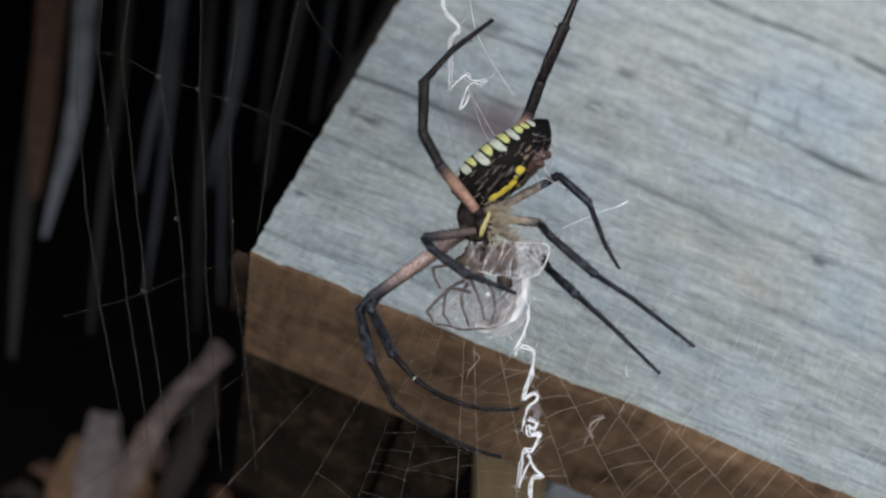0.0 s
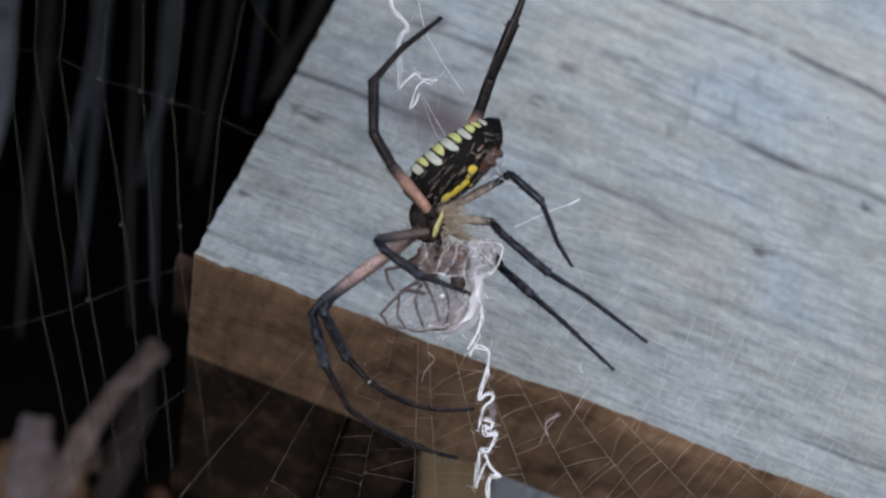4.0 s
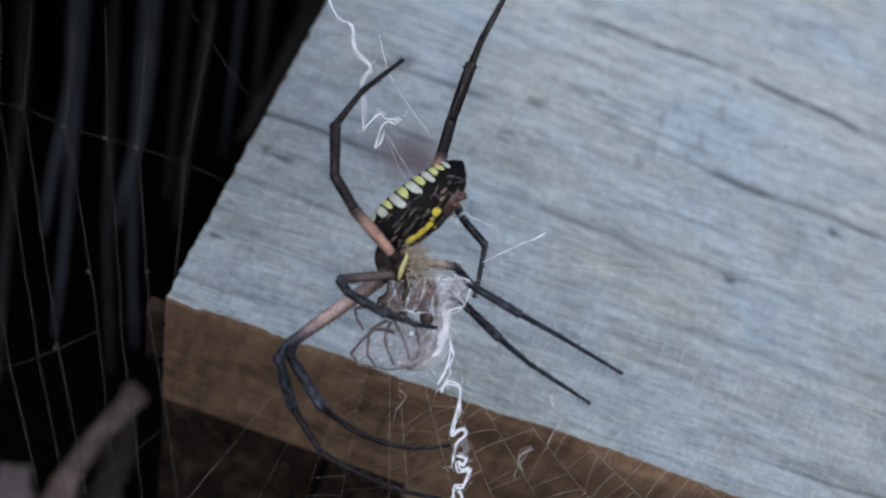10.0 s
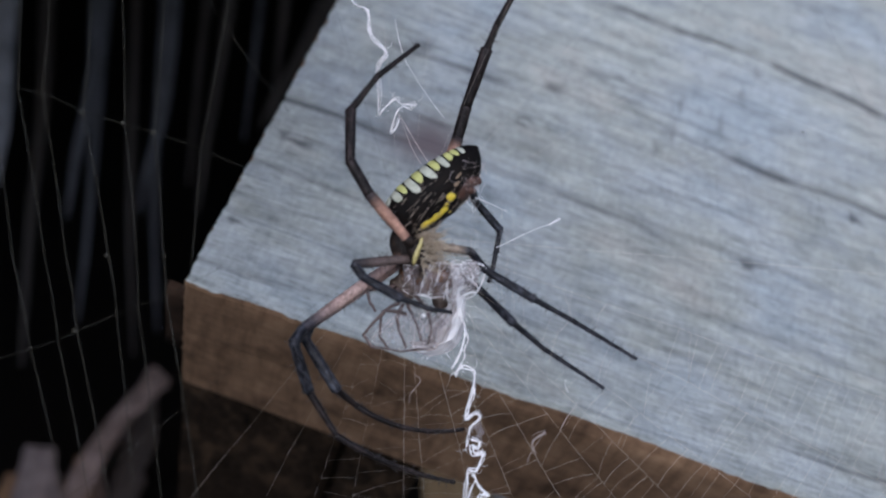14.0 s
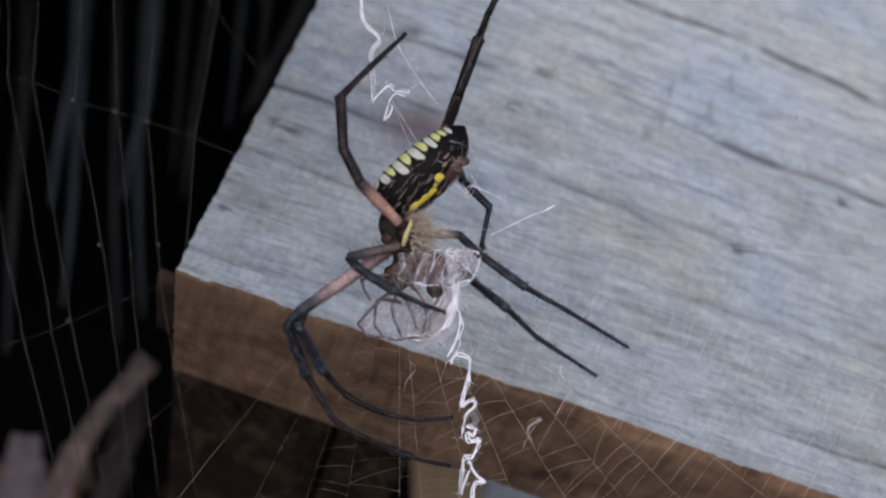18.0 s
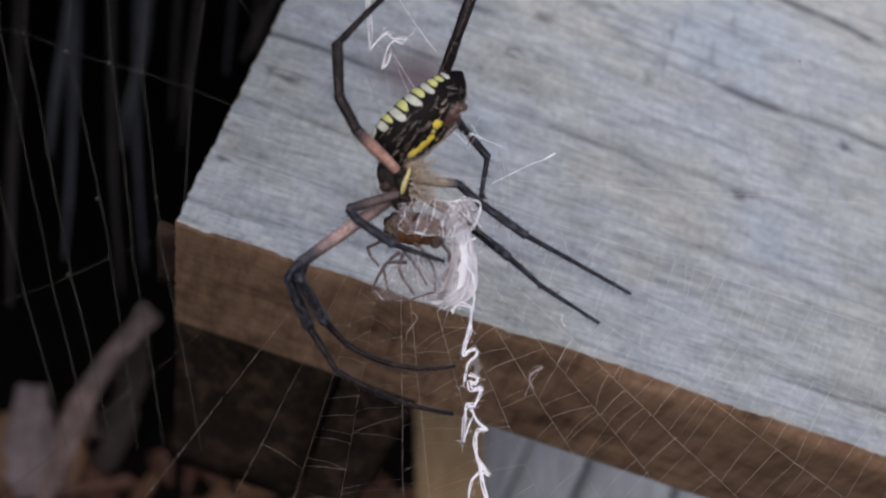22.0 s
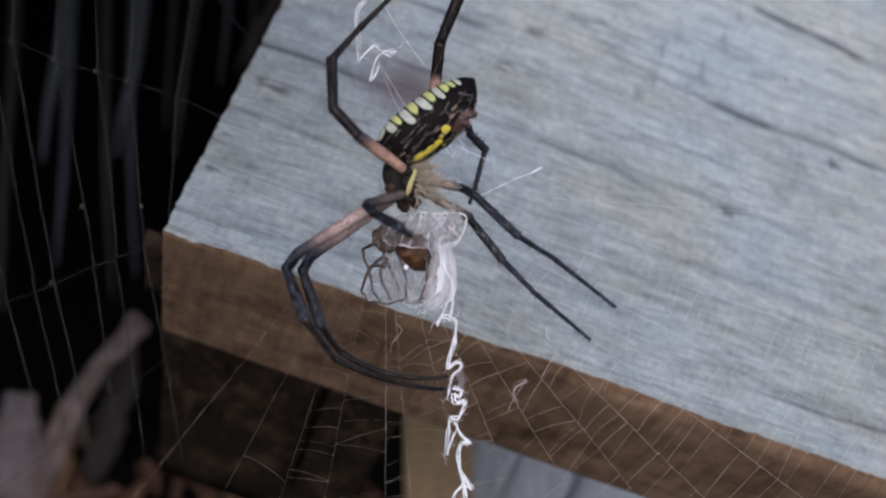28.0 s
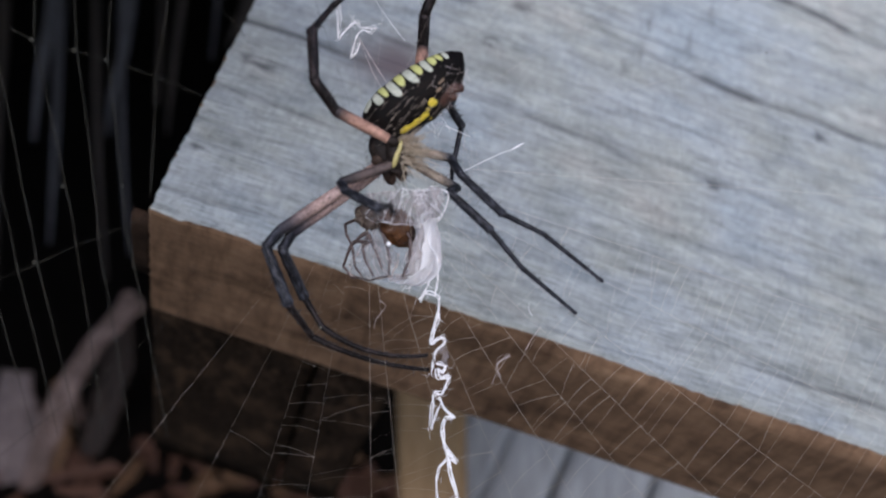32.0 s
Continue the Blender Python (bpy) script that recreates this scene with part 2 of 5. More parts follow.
UMBER = plain("umber_downy_cuticle", (0.008, 0.005, 0.004), (0.12, 0.075, 0.052), 0.6, 0.6, 0.08, mid=(0.035, 0.02, 0.014), gloss=0.2)
FAWN = plain("fawn_down", (0.26, 0.19, 0.13), (0.78, 0.66, 0.50), 0.5, 0.7, 0.05)
FEMUR = leg_skin("orange_to_black_femur", (0.56, 0.32, 0.235), (0.045, 0.034, 0.035), (0.05, 0.04, 0.035))
PINK_FEMUR = leg_skin("pinkish_femur", (0.56, 0.39, 0.345), (0.07, 0.065, 0.08), (0.06, 0.05, 0.05))
GREY_FEMUR = leg_skin("grey_femur", (0.14, 0.105, 0.095), (0.03, 0.027, 0.03), (0.05, 0.04, 0.04))
SHIN = leg_skin("dark_shin", (0.008, 0.0052, 0.005), (0.015, 0.011, 0.011), (0.085, 0.062, 0.06))
BLUE_SHIN = leg_skin("blue_black_shin", (0.011, 0.0115, 0.0155), (0.016, 0.0168, 0.022), (0.15, 0.157, 0.185))
HAIR = plain("brown_bristle", (0.008, 0.007, 0.007), (0.09, 0.08, 0.078), 0.5, 0.6, 0.02)
AMBER_HAIR = plain("pale_amber_down", (0.05, 0.032, 0.022), (0.56, 0.46, 0.37), 0.8, 0.6, 0.02)
PREY_BROWN = plain("amber_prey_cuticle", (0.014, 0.007, 0.005), (0.27, 0.112, 0.036), 1.5, 0.4, 0.25, mid=(0.085, 0.034, 0.015))
SATIN = thin("satin_silk", (0.97, 0.95, 0.96), 0.04, 0.12, 0.45, 0.5, (0.88, 0.86, 0.87))
POUCH = thin("crumpled_silk", (0.88, 0.84, 0.84), 0.34, 0.3, 0.5, 1.2, (0.50, 0.44, 0.43))
VEIL = thin("silk_veil", (0.80, 0.77, 0.77), 0.45, 0.4, 0.5)
vt = VEIL.node_tree
streak = ramp(vt, noise_of(vt, 0.7, (1, 1, 5), 5.0, 0.7), [(0.40, (0.97, 0.97, 0.97)), (0.66, (0.35, 0.35, 0.35))])
vt.links.new(streak, [n for n in vt.nodes if n.type == "MIX_SHADER"][1].inputs[0])
PREY_DULL = plain("dull_prey_cuticle", (0.016, 0.010, 0.008), (0.22, 0.165, 0.135), 1.1, 0.5, 0.15, mid=(0.075, 0.048, 0.036))
PREY_LEG = plain("brown_prey_limb", (0.022, 0.014, 0.013), (0.17, 0.12, 0.11), 0.7, 0.5, 0.05)
HOOD = thin("mauve_grey_film", (0.54, 0.48, 0.485), 0.58, 0.3, 0.25, 1.3, (0.20, 0.165, 0.16))
GREY_WRAP = thin("grey_silk_wrap", (0.70, 0.63, 0.64), 0.70, 0.4, 0.22, 1.5, (0.3, 0.26, 0.25))


# ---- helpers for meshes ----
def V(u, v, w=0.0):
    """A place in the web's axes, in metres."""
    return Vector((u, w, v)) * MM


def here(u, v, w=0.0):
    return BASE @ Matrix.Translation(V(u, v, w))


def finish(name, bm, mat, smooth=True):
    me = bpy.data.meshes.new(name)
    bm.normal_update()
    bm.to_mesh(me)
    bm.free()
    for m in mat if isinstance(mat, (list, tuple)) else [mat]:
        me.materials.append(m)
    for p in me.polygons:
        p.use_smooth = smooth
    return me


def thing(name, m, bm=None, mat=None, label="", category="", group="", kind="", smooth=True):
    ob = new(name, finish(name, bm, mat, smooth) if bm else None)
    ob.matrix_basis = m
    return tagged(ob, label, category, group, kind)


def part(name, bm, mat, parent, label="", m=None, smooth=True):
    ob = new(name, finish(name, bm, mat, smooth))
    ob.parent = parent
    if m is not None:
        ob.matrix_basis = m
    return tagged(ob, label)


def tube(bm, pts, radii, sides=8, flat=1.0, mat=0):
    """A tube through pts (Vectors, metres) with the radii (mm) along it; flat < 1 makes a ribbon."""
    n = len(pts)
    if not hasattr(radii, "__len__"):
        radii = [radii] * n
    rings, side = [], None
    for i, p in enumerate(pts):
        d = (pts[min(i + 1, n - 1)] - pts[max(i - 1, 0)]).normalized()
        side = d.orthogonal().normalized() if side is None else (side - d * side.dot(d)).normalized()
        up = d.cross(side)
        r = radii[i] * MM
        rings.append([bm.verts.new(p + side * (r * math.cos(a)) + up * (r * flat * math.sin(a)))
                      for a in (2 * math.pi * k / sides for k in range(sides))])
    for a, b in zip(rings, rings[1:]):
        for k in range(sides):
            bm.faces.new((a[k], a[(k + 1) % sides], b[(k + 1) % sides], b[k])).material_index = mat
    bm.faces.new(rings[0][::-1]).material_index = mat
    bm.faces.new(rings[-1]).material_index = mat
    return rings


def smoothed(pts, steps=4):
    """More places along a Catmull-Rom line through pts."""
    out = []
    for i in range(len(pts) - 1):
        a, b, c, d = pts[max(i - 1, 0)], pts[i], pts[i + 1], pts[min(i + 2, len(pts) - 1)]
        for k in range(steps):
            t = k / steps
            out.append(0.5 * (2 * b + (c - a) * t + (2 * a - 5 * b + 4 * c - d) * t**2 + (3 * b - a - 3 * c + d) * t**3))
    return out + [pts[-1]]


def ball(bm, centre, size, rings=10, sides=14, shape=None):
    """An ellipsoid about centre (metres) with half-axes size (mm), upset by shape(direction) -> factor."""
    grid = []
    for i in range(1, rings):
        th = math.pi * i / rings
        row = []
        for k in range(sides):
            ph = 2 * math.pi * k / sides
            d = Vector((math.sin(th) * math.cos(ph), math.sin(th) * math.sin(ph), math.cos(th)))
            s = shape(d) if shape else 1.0
            row.append(bm.verts.new(centre + Vector(a * b for a, b in zip(d, size)) * MM * s))
        grid.append(row)
    top, bot = (bm.verts.new(centre + Vector((0, 0, z * size[2] * MM * (shape(Vector((0, 0, z))) if shape else 1)))) for z in (1, -1))
    for a, b in zip(grid, grid[1:]):
        for k in range(sides):
            bm.faces.new((a[k], b[k], b[(k + 1) % sides], a[(k + 1) % sides]))
    for k in range(sides):
        bm.faces.new((top, grid[0][k], grid[0][(k + 1) % sides]))
        bm.faces.new((bot, grid[-1][(k + 1) % sides], grid[-1][k]))


def block(bm, lo, hi, wobble=0.4, cuts=6):
    """A box between two corners (mm; u, w, v axes as local x, y, z) with softened, slightly uneven faces."""
    r = bmesh.ops.create_cube(bm, size=1.0)
    c = [(a + b) / 2 * MM for a, b in zip(lo, hi)]
    s = [(b - a) * MM for a, b in zip(lo, hi)]
    bmesh.ops.bevel(bm, geom=bm.edges[:], offset=0.02, segments=2, affect="EDGES")
    bmesh.ops.subdivide_edges(bm, edges=[e for e in bm.edges if e.calc_length() > 0.3], cuts=cuts, use_grid_fill=True)
    for v in bm.verts:
        v.co = Vector(q * k + o for q, k, o in zip(v.co, s, c))
        v.co += noise.noise_vector(v.co * 90) * wobble * MM


# ---- the place: ground, and the dark hollow behind the timber ----
def slab(name, lo, hi, mat, label, category, kind="structure", wobble=0.5, cuts=10):
    """A slab in level axes: x to the right, y ahead and z up, in millimetres from the web's centre."""
    bm = bmesh.new()
    block(bm, lo, hi, wobble, cuts)
    return thing(name, Matrix.Translation((0, 0, 1.0)), bm, mat, label, category, kind=kind)


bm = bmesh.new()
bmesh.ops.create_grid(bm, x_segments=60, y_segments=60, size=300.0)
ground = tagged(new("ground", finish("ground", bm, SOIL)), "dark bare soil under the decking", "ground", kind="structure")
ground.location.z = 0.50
# added walls that close the hollow, black in place of its shade
slab("shade_wall_back", (-2600, 2200, -520), (2600, 2240, 400), HOLLOW_BLACK, "black rotten timber wall behind the hollow", "wall")
slab("shade_wall_left", (-2640, 60, -520), (-2600, 2240, 400), HOLLOW_BLACK, "black rotten timber wall beside the hollow", "wall")
slab("shade_wall_right", (2600, 200, -520), (2640, 2240, 400), HOLLOW_BLACK, "black rotten timber wall beside the hollow", "wall")
# unseen covers added to keep sky light off the hollow and plank end
slab("ceiling", (-2640, 190, 150), (2640, 2240, 175), HOLLOW_BLACK, "dark underside of the decking above the hollow", "ceiling")
slab("sky_blocker_edge", (-2640, -50, 100), (-50, 195, 125), HOLLOW_BLACK, "dark underside of the decking above the hollow", "ceiling")


# ---- the weathered timber with its raw brown edge ----
def timber():
    """One sawn plank: x along the grain from the cut end, y up the weathered face, z out of that face."""
    length, width, thick = 270.0, 184.0, 39.6
    xs = np.unique(np.concatenate([np.arange(0, 150, 0.36), np.arange(150, length, 2.0), [length]]))
    prof = [(y, 0.0) for y in np.arange(width, 120, -1.6)] + [(y, 0.0) for y in np.arange(120, 1.2, -0.42)]
    prof += [(1.2 - 1.2 * math.sin(a), -1.2 + 1.2 * math.cos(a)) for a in np.linspace(0, math.pi / 2, 7)]
    edge = len(prof) - 3
    prof += [(0.0, z) for z in np.arange(-1.9, -thick + 1, -0.6)]
    prof += [(0.3, -thick + 0.3), (1.2, -thick)] + [(y, -thick) for y in np.arange(8, width, 12.0)] + [(width, -thick), (width, -2.0)]
    p = np.array(prof)
    nrm = np.zeros_like(p)
    d = np.roll(p, -1, 0) - np.roll(p, 1, 0)
    nrm[:, 0], nrm[:, 1] = -d[:, 1], d[:, 0]
    nrm *= -1 / np.linalg.norm(nrm, axis=1)[:, None]
    nx, ny = len(xs), len(p)
    X, S = np.meshgrid(xs, np.arange(ny), indexing="ij")
    Y, Z = p[S, 0], p[S, 1]
    rng = np.random.default_rng(5)
    face = S < edge + 2
    # grain: many long soft ridges, each at its own height and drift
    h = np.zeros_like(X)
    for _ in range(70):
        per, ph, drift = rng.uniform(1.2, 9), rng.uniform(0, 6.3), rng.uniform(-0.02, 0.02)
        h += np.sin(2 * math.pi * (Y - Z + drift * X + 0.8 * np.sin(X / rng.uniform(18, 60) + ph)) / per + ph) * 0.011 * per**0.4
    h = np.where(face, h, 0.25 * h)
    grime, rust = np.zeros_like(X), np.zeros_like(X)

    def check(x0, x1, y0, slope, wide, deep, dark, seed):
        """A drying check along the grain, wandering, deeper in its middle."""
        nonlocal h, grime
        r = np.random.default_rng(seed)
        line = y0 + slope * (X - x0) + sum(r.uniform(0.2, 0.7) * np.sin(X / k + r.uniform(0, 6)) for k in (4.0, 9.0, 17.0, 31.0)) * 0.6
        end = np.clip((X - x0) / 6, 0, 1) * np.clip((x1 - X) / 12, 0, 1) if x0 > 1 else np.clip((x1 - X) / 12, 0, 1)
        broken = 0.45 + 0.55 * np.clip(np.sin(X / r.uniform(3, 6) + r.uniform(0, 6)) + np.sin(X / r.uniform(7, 13)) + 0.7, 0, 1)
        g = np.exp(-(((Y - line) / wide) ** 2)) * end * face
        h -= deep * g
        grime = np.maximum(grime, dark * g * broken)

    check(0, 46, 47.6, 0.04, 0.7, 0.5, 0.85, 1)
    check(40, 92, 49.4, -0.035, 1.0, 0.3, 0.55, 2)
    check(13, 52, 74.0, 0.02, 1.1, 0.4, 0.75, 3)
    check(62, 104, 81.0, -0.10, 0.9, 0.2, 0.4, 14)
    check(90, 150, 78.0, 0.0, 1.2, 0.5, 0.9, 4)
    check(100, 150, 77.2, 0.012, 0.6, 0.3, 0.7, 15)
    check(50, 104, 113.6, 0.05, 1.1, 0.6, 0.85, 5)
    check(98, 150, 115.4, -0.11, 1.3, 0.6, 0.9, 16)
    check(0, 62, 4.6, 0.12, 0.6, 0.2, 0.45, 6)
    check(92, 150, 8.6, 0.05, 0.6, 0.2, 0.6, 7)
    check(0, 30, 30.1, 0.0, 0.5, 0.2, 0.5, 8)
    check(0, 26, 22.0, 0.03, 0.4, 0.2, 0.4, 9)
    check(30, 90, 30.5, 0.02, 0.4, 0.2, 0.45, 10)
    check(64, 130, 62.0, 0.0, 0.4, 0.2, 0.4, 11)
    check(84, 150, 96.5, -0.02, 0.45, 0.2, 0.45, 12)
    for n in range(34):
        x0 = rng.uniform(-20, 130)
        check(x0, x0 + rng.uniform(18, 70), rng.uniform(3, 150), rng.uniform(-0.02, 0.02), rng.uniform(0.18, 0.4), 0.12, rng.uniform(0.15, 0.42), 20 + n)

    def spot(x, y, rx, ry, dark, deep=0.1, to_rust=False, seed=0):
        nonlocal h, grime, rust
        a = np.arctan2((Y - y) / ry, (X - x) / rx)
        lobe = 1 + 0.22 * np.sin(3 * a + seed) + 0.14 * np.sin(5 * a + 2 * seed)
        lobe = 1 + (lobe - 1) * (0.25 if to_rust else 1)
        g = np.exp(-((((X - x) / rx) ** 2 + ((Y - y) / ry) ** 2) / lobe**2) ** (1.3 if to_rust else 1.6)) * face
        h -= deep * g
        if to_rust:
            rust = np.maximum(rust, dark * g)
        else:
            grime = np.maximum(grime, dark * g)

    # knots, dark dashes, and two faint cross marks of old fittings
    for i, (x, y, rx, ry, k) in enumerate(((100.8, 49, 1.9, 1.5, 0.8), (103.5, 49.8, 2.2, 0.6, 0.5), (124.5, 73.2, 1.3, 1.6, 0.75), (48.2, 66.4, 1.7, 0.5, 0.7), (47.6, 64.4, 1.6, 0.5, 0.6), (46.6, 65.5, 0.6, 1.3, 0.4),
                                           (62, 88.4, 2.2, 2.6, 0.4), (52, 79.2, 2.4, 1.8, 0.55), (60, 88, 2.6, 1.0, 0.5), (66, 90, 2.0, 0.8, 0.5), (41.7, 57.8, 1.6, 2.0, 0.3),
                                           (6.8, 38.0, 3.2, 0.8, 0.75), (3.4, 38.8, 0.9, 1.7, 0.6), (4.0, 30.2, 3.2, 0.5, 0.6), (2.6, 15.2, 1.6, 0.7, 0.7), (2.0, 23.5, 1.6, 0.5, 0.5), (3.4, 42.6, 1.8, 0.4, 0.4),
                                           (21.5, 76.5, 2.6, 2.4, 0.6), (81.5, 88.5, 0.7, 3.2, 0.40), (80.6, 79.0, 0.7, 3.4, 0.45), (77.4, 72.0, 0.8, 2.6, 0.35), (99.0, 109.5, 0.7, 3.0, 0.35), (95.6, 99.0, 0.7, 4.0, 0.32), (91.6, 87.5, 0.7, 4.0, 0.34), (88.8, 79.5, 0.7, 2.6, 0.3),
                                           (70, 84, 2.4, 1.2, 0.3), (56, 70, 1.6, 0.5, 0.3), (112, 61, 2.4, 0.5, 0.3), (88, 22, 3.0, 0.5, 0.3))):
        spot(x, y, rx, ry, k, 0.15, False, i)
    spot(31, 50.0, 8.6, 6.6, 1.0, 0.1, True, 3)
    spot(31, 56.4, 8.5, 0.7, 0.6, 0.2, False, 1)
    spot(23.5, 55.0, 1.2, 3.0, 0.3, 0.1, False, 2)
    # light put into the colour: darker lower margin, brighter up the face, random patches
    patchy = np.array([[noise.noise(Vector((x * 0.03, y * 0.05, 4.0))) + 0.5 * noise.noise(Vector((x * 0.09, y * 0.14, 1.0))) for y in np.arange(0, 190, 4.0)] for x in np.arange(0, 274, 4.0)])
    face_light = np.clip((Y - 34) / 70 + 0.55 * patchy[np.minimum((X / 4).astype(int), patchy.shape[0] - 1), np.minimum((np.clip(Y, 0, 189) / 4).astype(int), patchy.shape[1] - 1)], 0, 1)
    # the cut end and the lower edge are chipped
    chip = np.array([noise.noise(Vector((0, y * 0.35, 3.0))) + 0.6 * noise.noise(Vector((0, y * 1.3, 7.0))) for y in p[:, 0] + p[:, 1] * 1.7])
    edge_wave = np.array([noise.noise(Vector((x * 0.11, 0, 9.0))) * 0.7 + 0.5 * noise.noise(Vector((x * 0.5, 0, 2.0))) for x in xs])
    XX = X + chip[None, :] * 0.55 * np.exp(-X / 2.0)
    near = np.exp(-((np.hypot(Y, Z) / 2.4) ** 2))
    wane = np.interp(xs, (0, 12, 30, 60, 76, 90, 102, 126, 270), (0, 0.2, 0.8, 0.9, 1.8, 1.5, 1.2, 1.6, 1.4))
    YY = Y + nrm[S, 0] * h + (edge_wave[:, None] * 0.7 + wane[:, None]) * near
    ZZ = Z + nrm[S, 1] * h - np.abs(edge_wave[:, None]) * near * 0.5
    co = np.stack([XX, YY, ZZ], -1).reshape(-1, 3) * MM
    i, j = np.meshgrid(np.arange(nx - 1), np.arange(ny), indexing="ij")
    j2 = (j + 1) % ny
    quads = np.stack([i * ny + j, (i + 1) * ny + j, (i + 1) * ny + j2, i * ny + j2], -1).reshape(-1, 4)
    me = bpy.data.meshes.new("plank")
    faces = quads.tolist() + [list(range(ny)), [(nx - 1) * ny + k for k in range(ny)][::-1]]
    me.from_pydata(co.tolist(), [], faces)
    for name, values in (("grime", grime), ("rust", rust), ("face_light", face_light)):
        me.attributes.new(name, "FLOAT", "POINT").data.foreach_set("value", values.reshape(-1).astype(np.float32))
    me.materials.append(GREY_WOOD)
    me.materials.append(BROWN_WOOD)
    slot = np.append((j >= edge).reshape(-1), [True, True]).astype(np.int32)
    me.polygons.foreach_set("material_index", slot)
    me.polygons.foreach_set("use_smooth", np.append(np.ones(len(quads), bool), [False, False]))
    me.update()
    ob = new("plank", me)
    axes = Matrix(((0.938, 0.2552, 0.2346), (0.036, 0.6013, -0.7982), (-0.3448, 0.7572, 0.5548))).to_4x4()
    ob.matrix_basis = here(-44.27, -5.0, 39.96) @ axes
    return tagged(ob, "weathered silver-grey timber plank with raw brown sawn edge", "plank")


plank = timber()
PLANK = plank.matrix_basis.copy()


def along(x, y, z):
    """A place by the plank: mm along it, up its face, out of its face."""
    return PLANK @ (Vector((x, y, z)) * MM)


def plank_block(name, lo, hi, mat, label, category, wobble=0.5):
    bm = bmesh.new()
    block(bm, lo, hi, wobble)
    return thing(name, PLANK.copy(), bm, mat, label, category)


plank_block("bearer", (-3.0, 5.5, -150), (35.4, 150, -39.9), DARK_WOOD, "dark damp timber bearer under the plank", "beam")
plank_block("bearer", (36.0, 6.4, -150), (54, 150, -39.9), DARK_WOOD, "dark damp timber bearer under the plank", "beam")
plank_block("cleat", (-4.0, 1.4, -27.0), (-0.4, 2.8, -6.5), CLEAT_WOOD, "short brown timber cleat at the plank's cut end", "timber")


def upright(name, u0, u1, v1, w, lean, mat, label, category, deep=24, group=""):
    """A sawn upright in the hollow, its top under the plank, its foot in the soil."""
    bm = bmesh.new()
    block(bm, (u0, w, -420), (u1, w + deep, v1), 0.8)
    for v in bm.verts:
        v.co.x += (v.co.z - v1 * MM) * lean
    return thing(name, BASE.copy(), bm, mat, label, category, group)


upright("post", -11.2, 20.0, -60, 300, -0.01, TAN_WOOD, "tan cut timber post under the plank", "post", 60)
for u0, u1, v1, w, lean in ((38, 64.5, -95, 372, 0.44), (65.1, 100, -95, 376, 0.42), (100.8, 150, -95, 378, 0.36), (151, 190, -95, 384, 0.30)):
    upright("fence_board", u0, u1, v1, w, lean, PALE_WOOD, "pale grey weathered fence board standing below the plank", "board", 24, "fence boards")


# ---- dead leaves and dry blades in the hollow ----
def leaf(name, path, widths, curl, mat, label, seed, thick=0.35, face=(0.1, -1, 0.2), cup=1, group=""):
    """A curled dead leaf: a blade swept along a path, cupped across, with a midrib and a ragged rim."""
    r = random.Random(seed)
    pts = smoothed([V(*p) for p in path], 5)
    centre = sum(pts, Vector()) / len(pts)
    bm = bmesh.new()
    rows, n = [], 11
    for layer in (0, 1):
        grid = []
        for i, p in enumerate(pts):
            t = i / (len(pts) - 1)
            d = (pts[min(i + 1, len(pts) - 1)] - pts[max(i - 1, 0)]).normalized()
            side = d.cross(Vector(face)).normalized()
            up = side.cross(d)
            w = np.interp(t, np.linspace(0, 1, len(widths)), widths) * MM * (1 + (0.12 if "blade" in name else 0.3) * noise.noise(Vector((t * 9, seed, 0))))
            row = []
            for k in range(n):
                s = 2 * k / (n - 1) - 1
                a = s * curl
                wave = noise.noise(Vector((t * 5, s * 2, seed))) * (0.12 if "blade" in name else 0.34) * w
                q = p + side * (w * math.sin(a) / max(curl, 0.1)) + up * (cup * w * (1 - math.cos(a)) / max(curl, 0.1) + wave)
                row.append(bm.verts.new(q - centre + up * (thick * MM * layer) + up * (0.5 * MM * math.exp(-(s * 6) ** 2))))
            grid.append(row)
        for a, b in zip(grid, grid[1:]):
            for k in range(n - 1):
                f = (a[k], a[k + 1], b[k + 1], b[k])
                bm.faces.new(f if layer else f[::-1])
        rows.append(grid)
    line = [row[n // 2].co.copy() for row in rows[1]]
    ob = thing(name, BASE @ Matrix.Translation(centre), bm, mat, label, "leaf" if "leaf" in name else "grass", group)
    # the midrib stands a little proud of the blade
    rib, last = bmesh.new(), len(pts) - 1
    tube(rib, line, [max(0.25, 0.055 * widths[min(len(widths) - 1, i * len(widths) // (last + 1))]) for i in range(last + 1)], 6)
    part("midrib", rib, mat, ob)
    return ob


RUSSET = "russet dead leaf lying on the dark soil"
leaf("dead_leaf", [(-216, -90, 600), (-222, -97, 600), (-231, -108, 600), (-246, -123, 600), (-261, -144, 600), (-276, -168, 600), (-286, -193, 598), (-296, -222, 594), (-304, -246, 590)], (7, 12, 8, 8, 9.5, 10, 11, 10, 7), 0.8, DEAD_LEAF,
     "curled pinkish-grey dead leaf leaning in the hollow", 1, cup=-1)
leaf("dead_leaf", [(-307, -146, 596), (-310, -169, 596), (-313, -196, 596), (-318, -226, 596), (-322, -249, 594)], (11, 17, 19, 16, 8), 0.7, MAUVE_LEAF, "broad mauve-grey dead leaf standing in the hollow", 3, cup=-1)
leaf("dead_leaf", [(-280, -155, 604), (-279, -180, 604), (-283, -207, 604), (-289, -240, 602)], (3, 9, 10, 6), 0.8, OCHRE_LEAF, "narrow ochre-brown dead leaf standing in the hollow", 4, cup=-1)
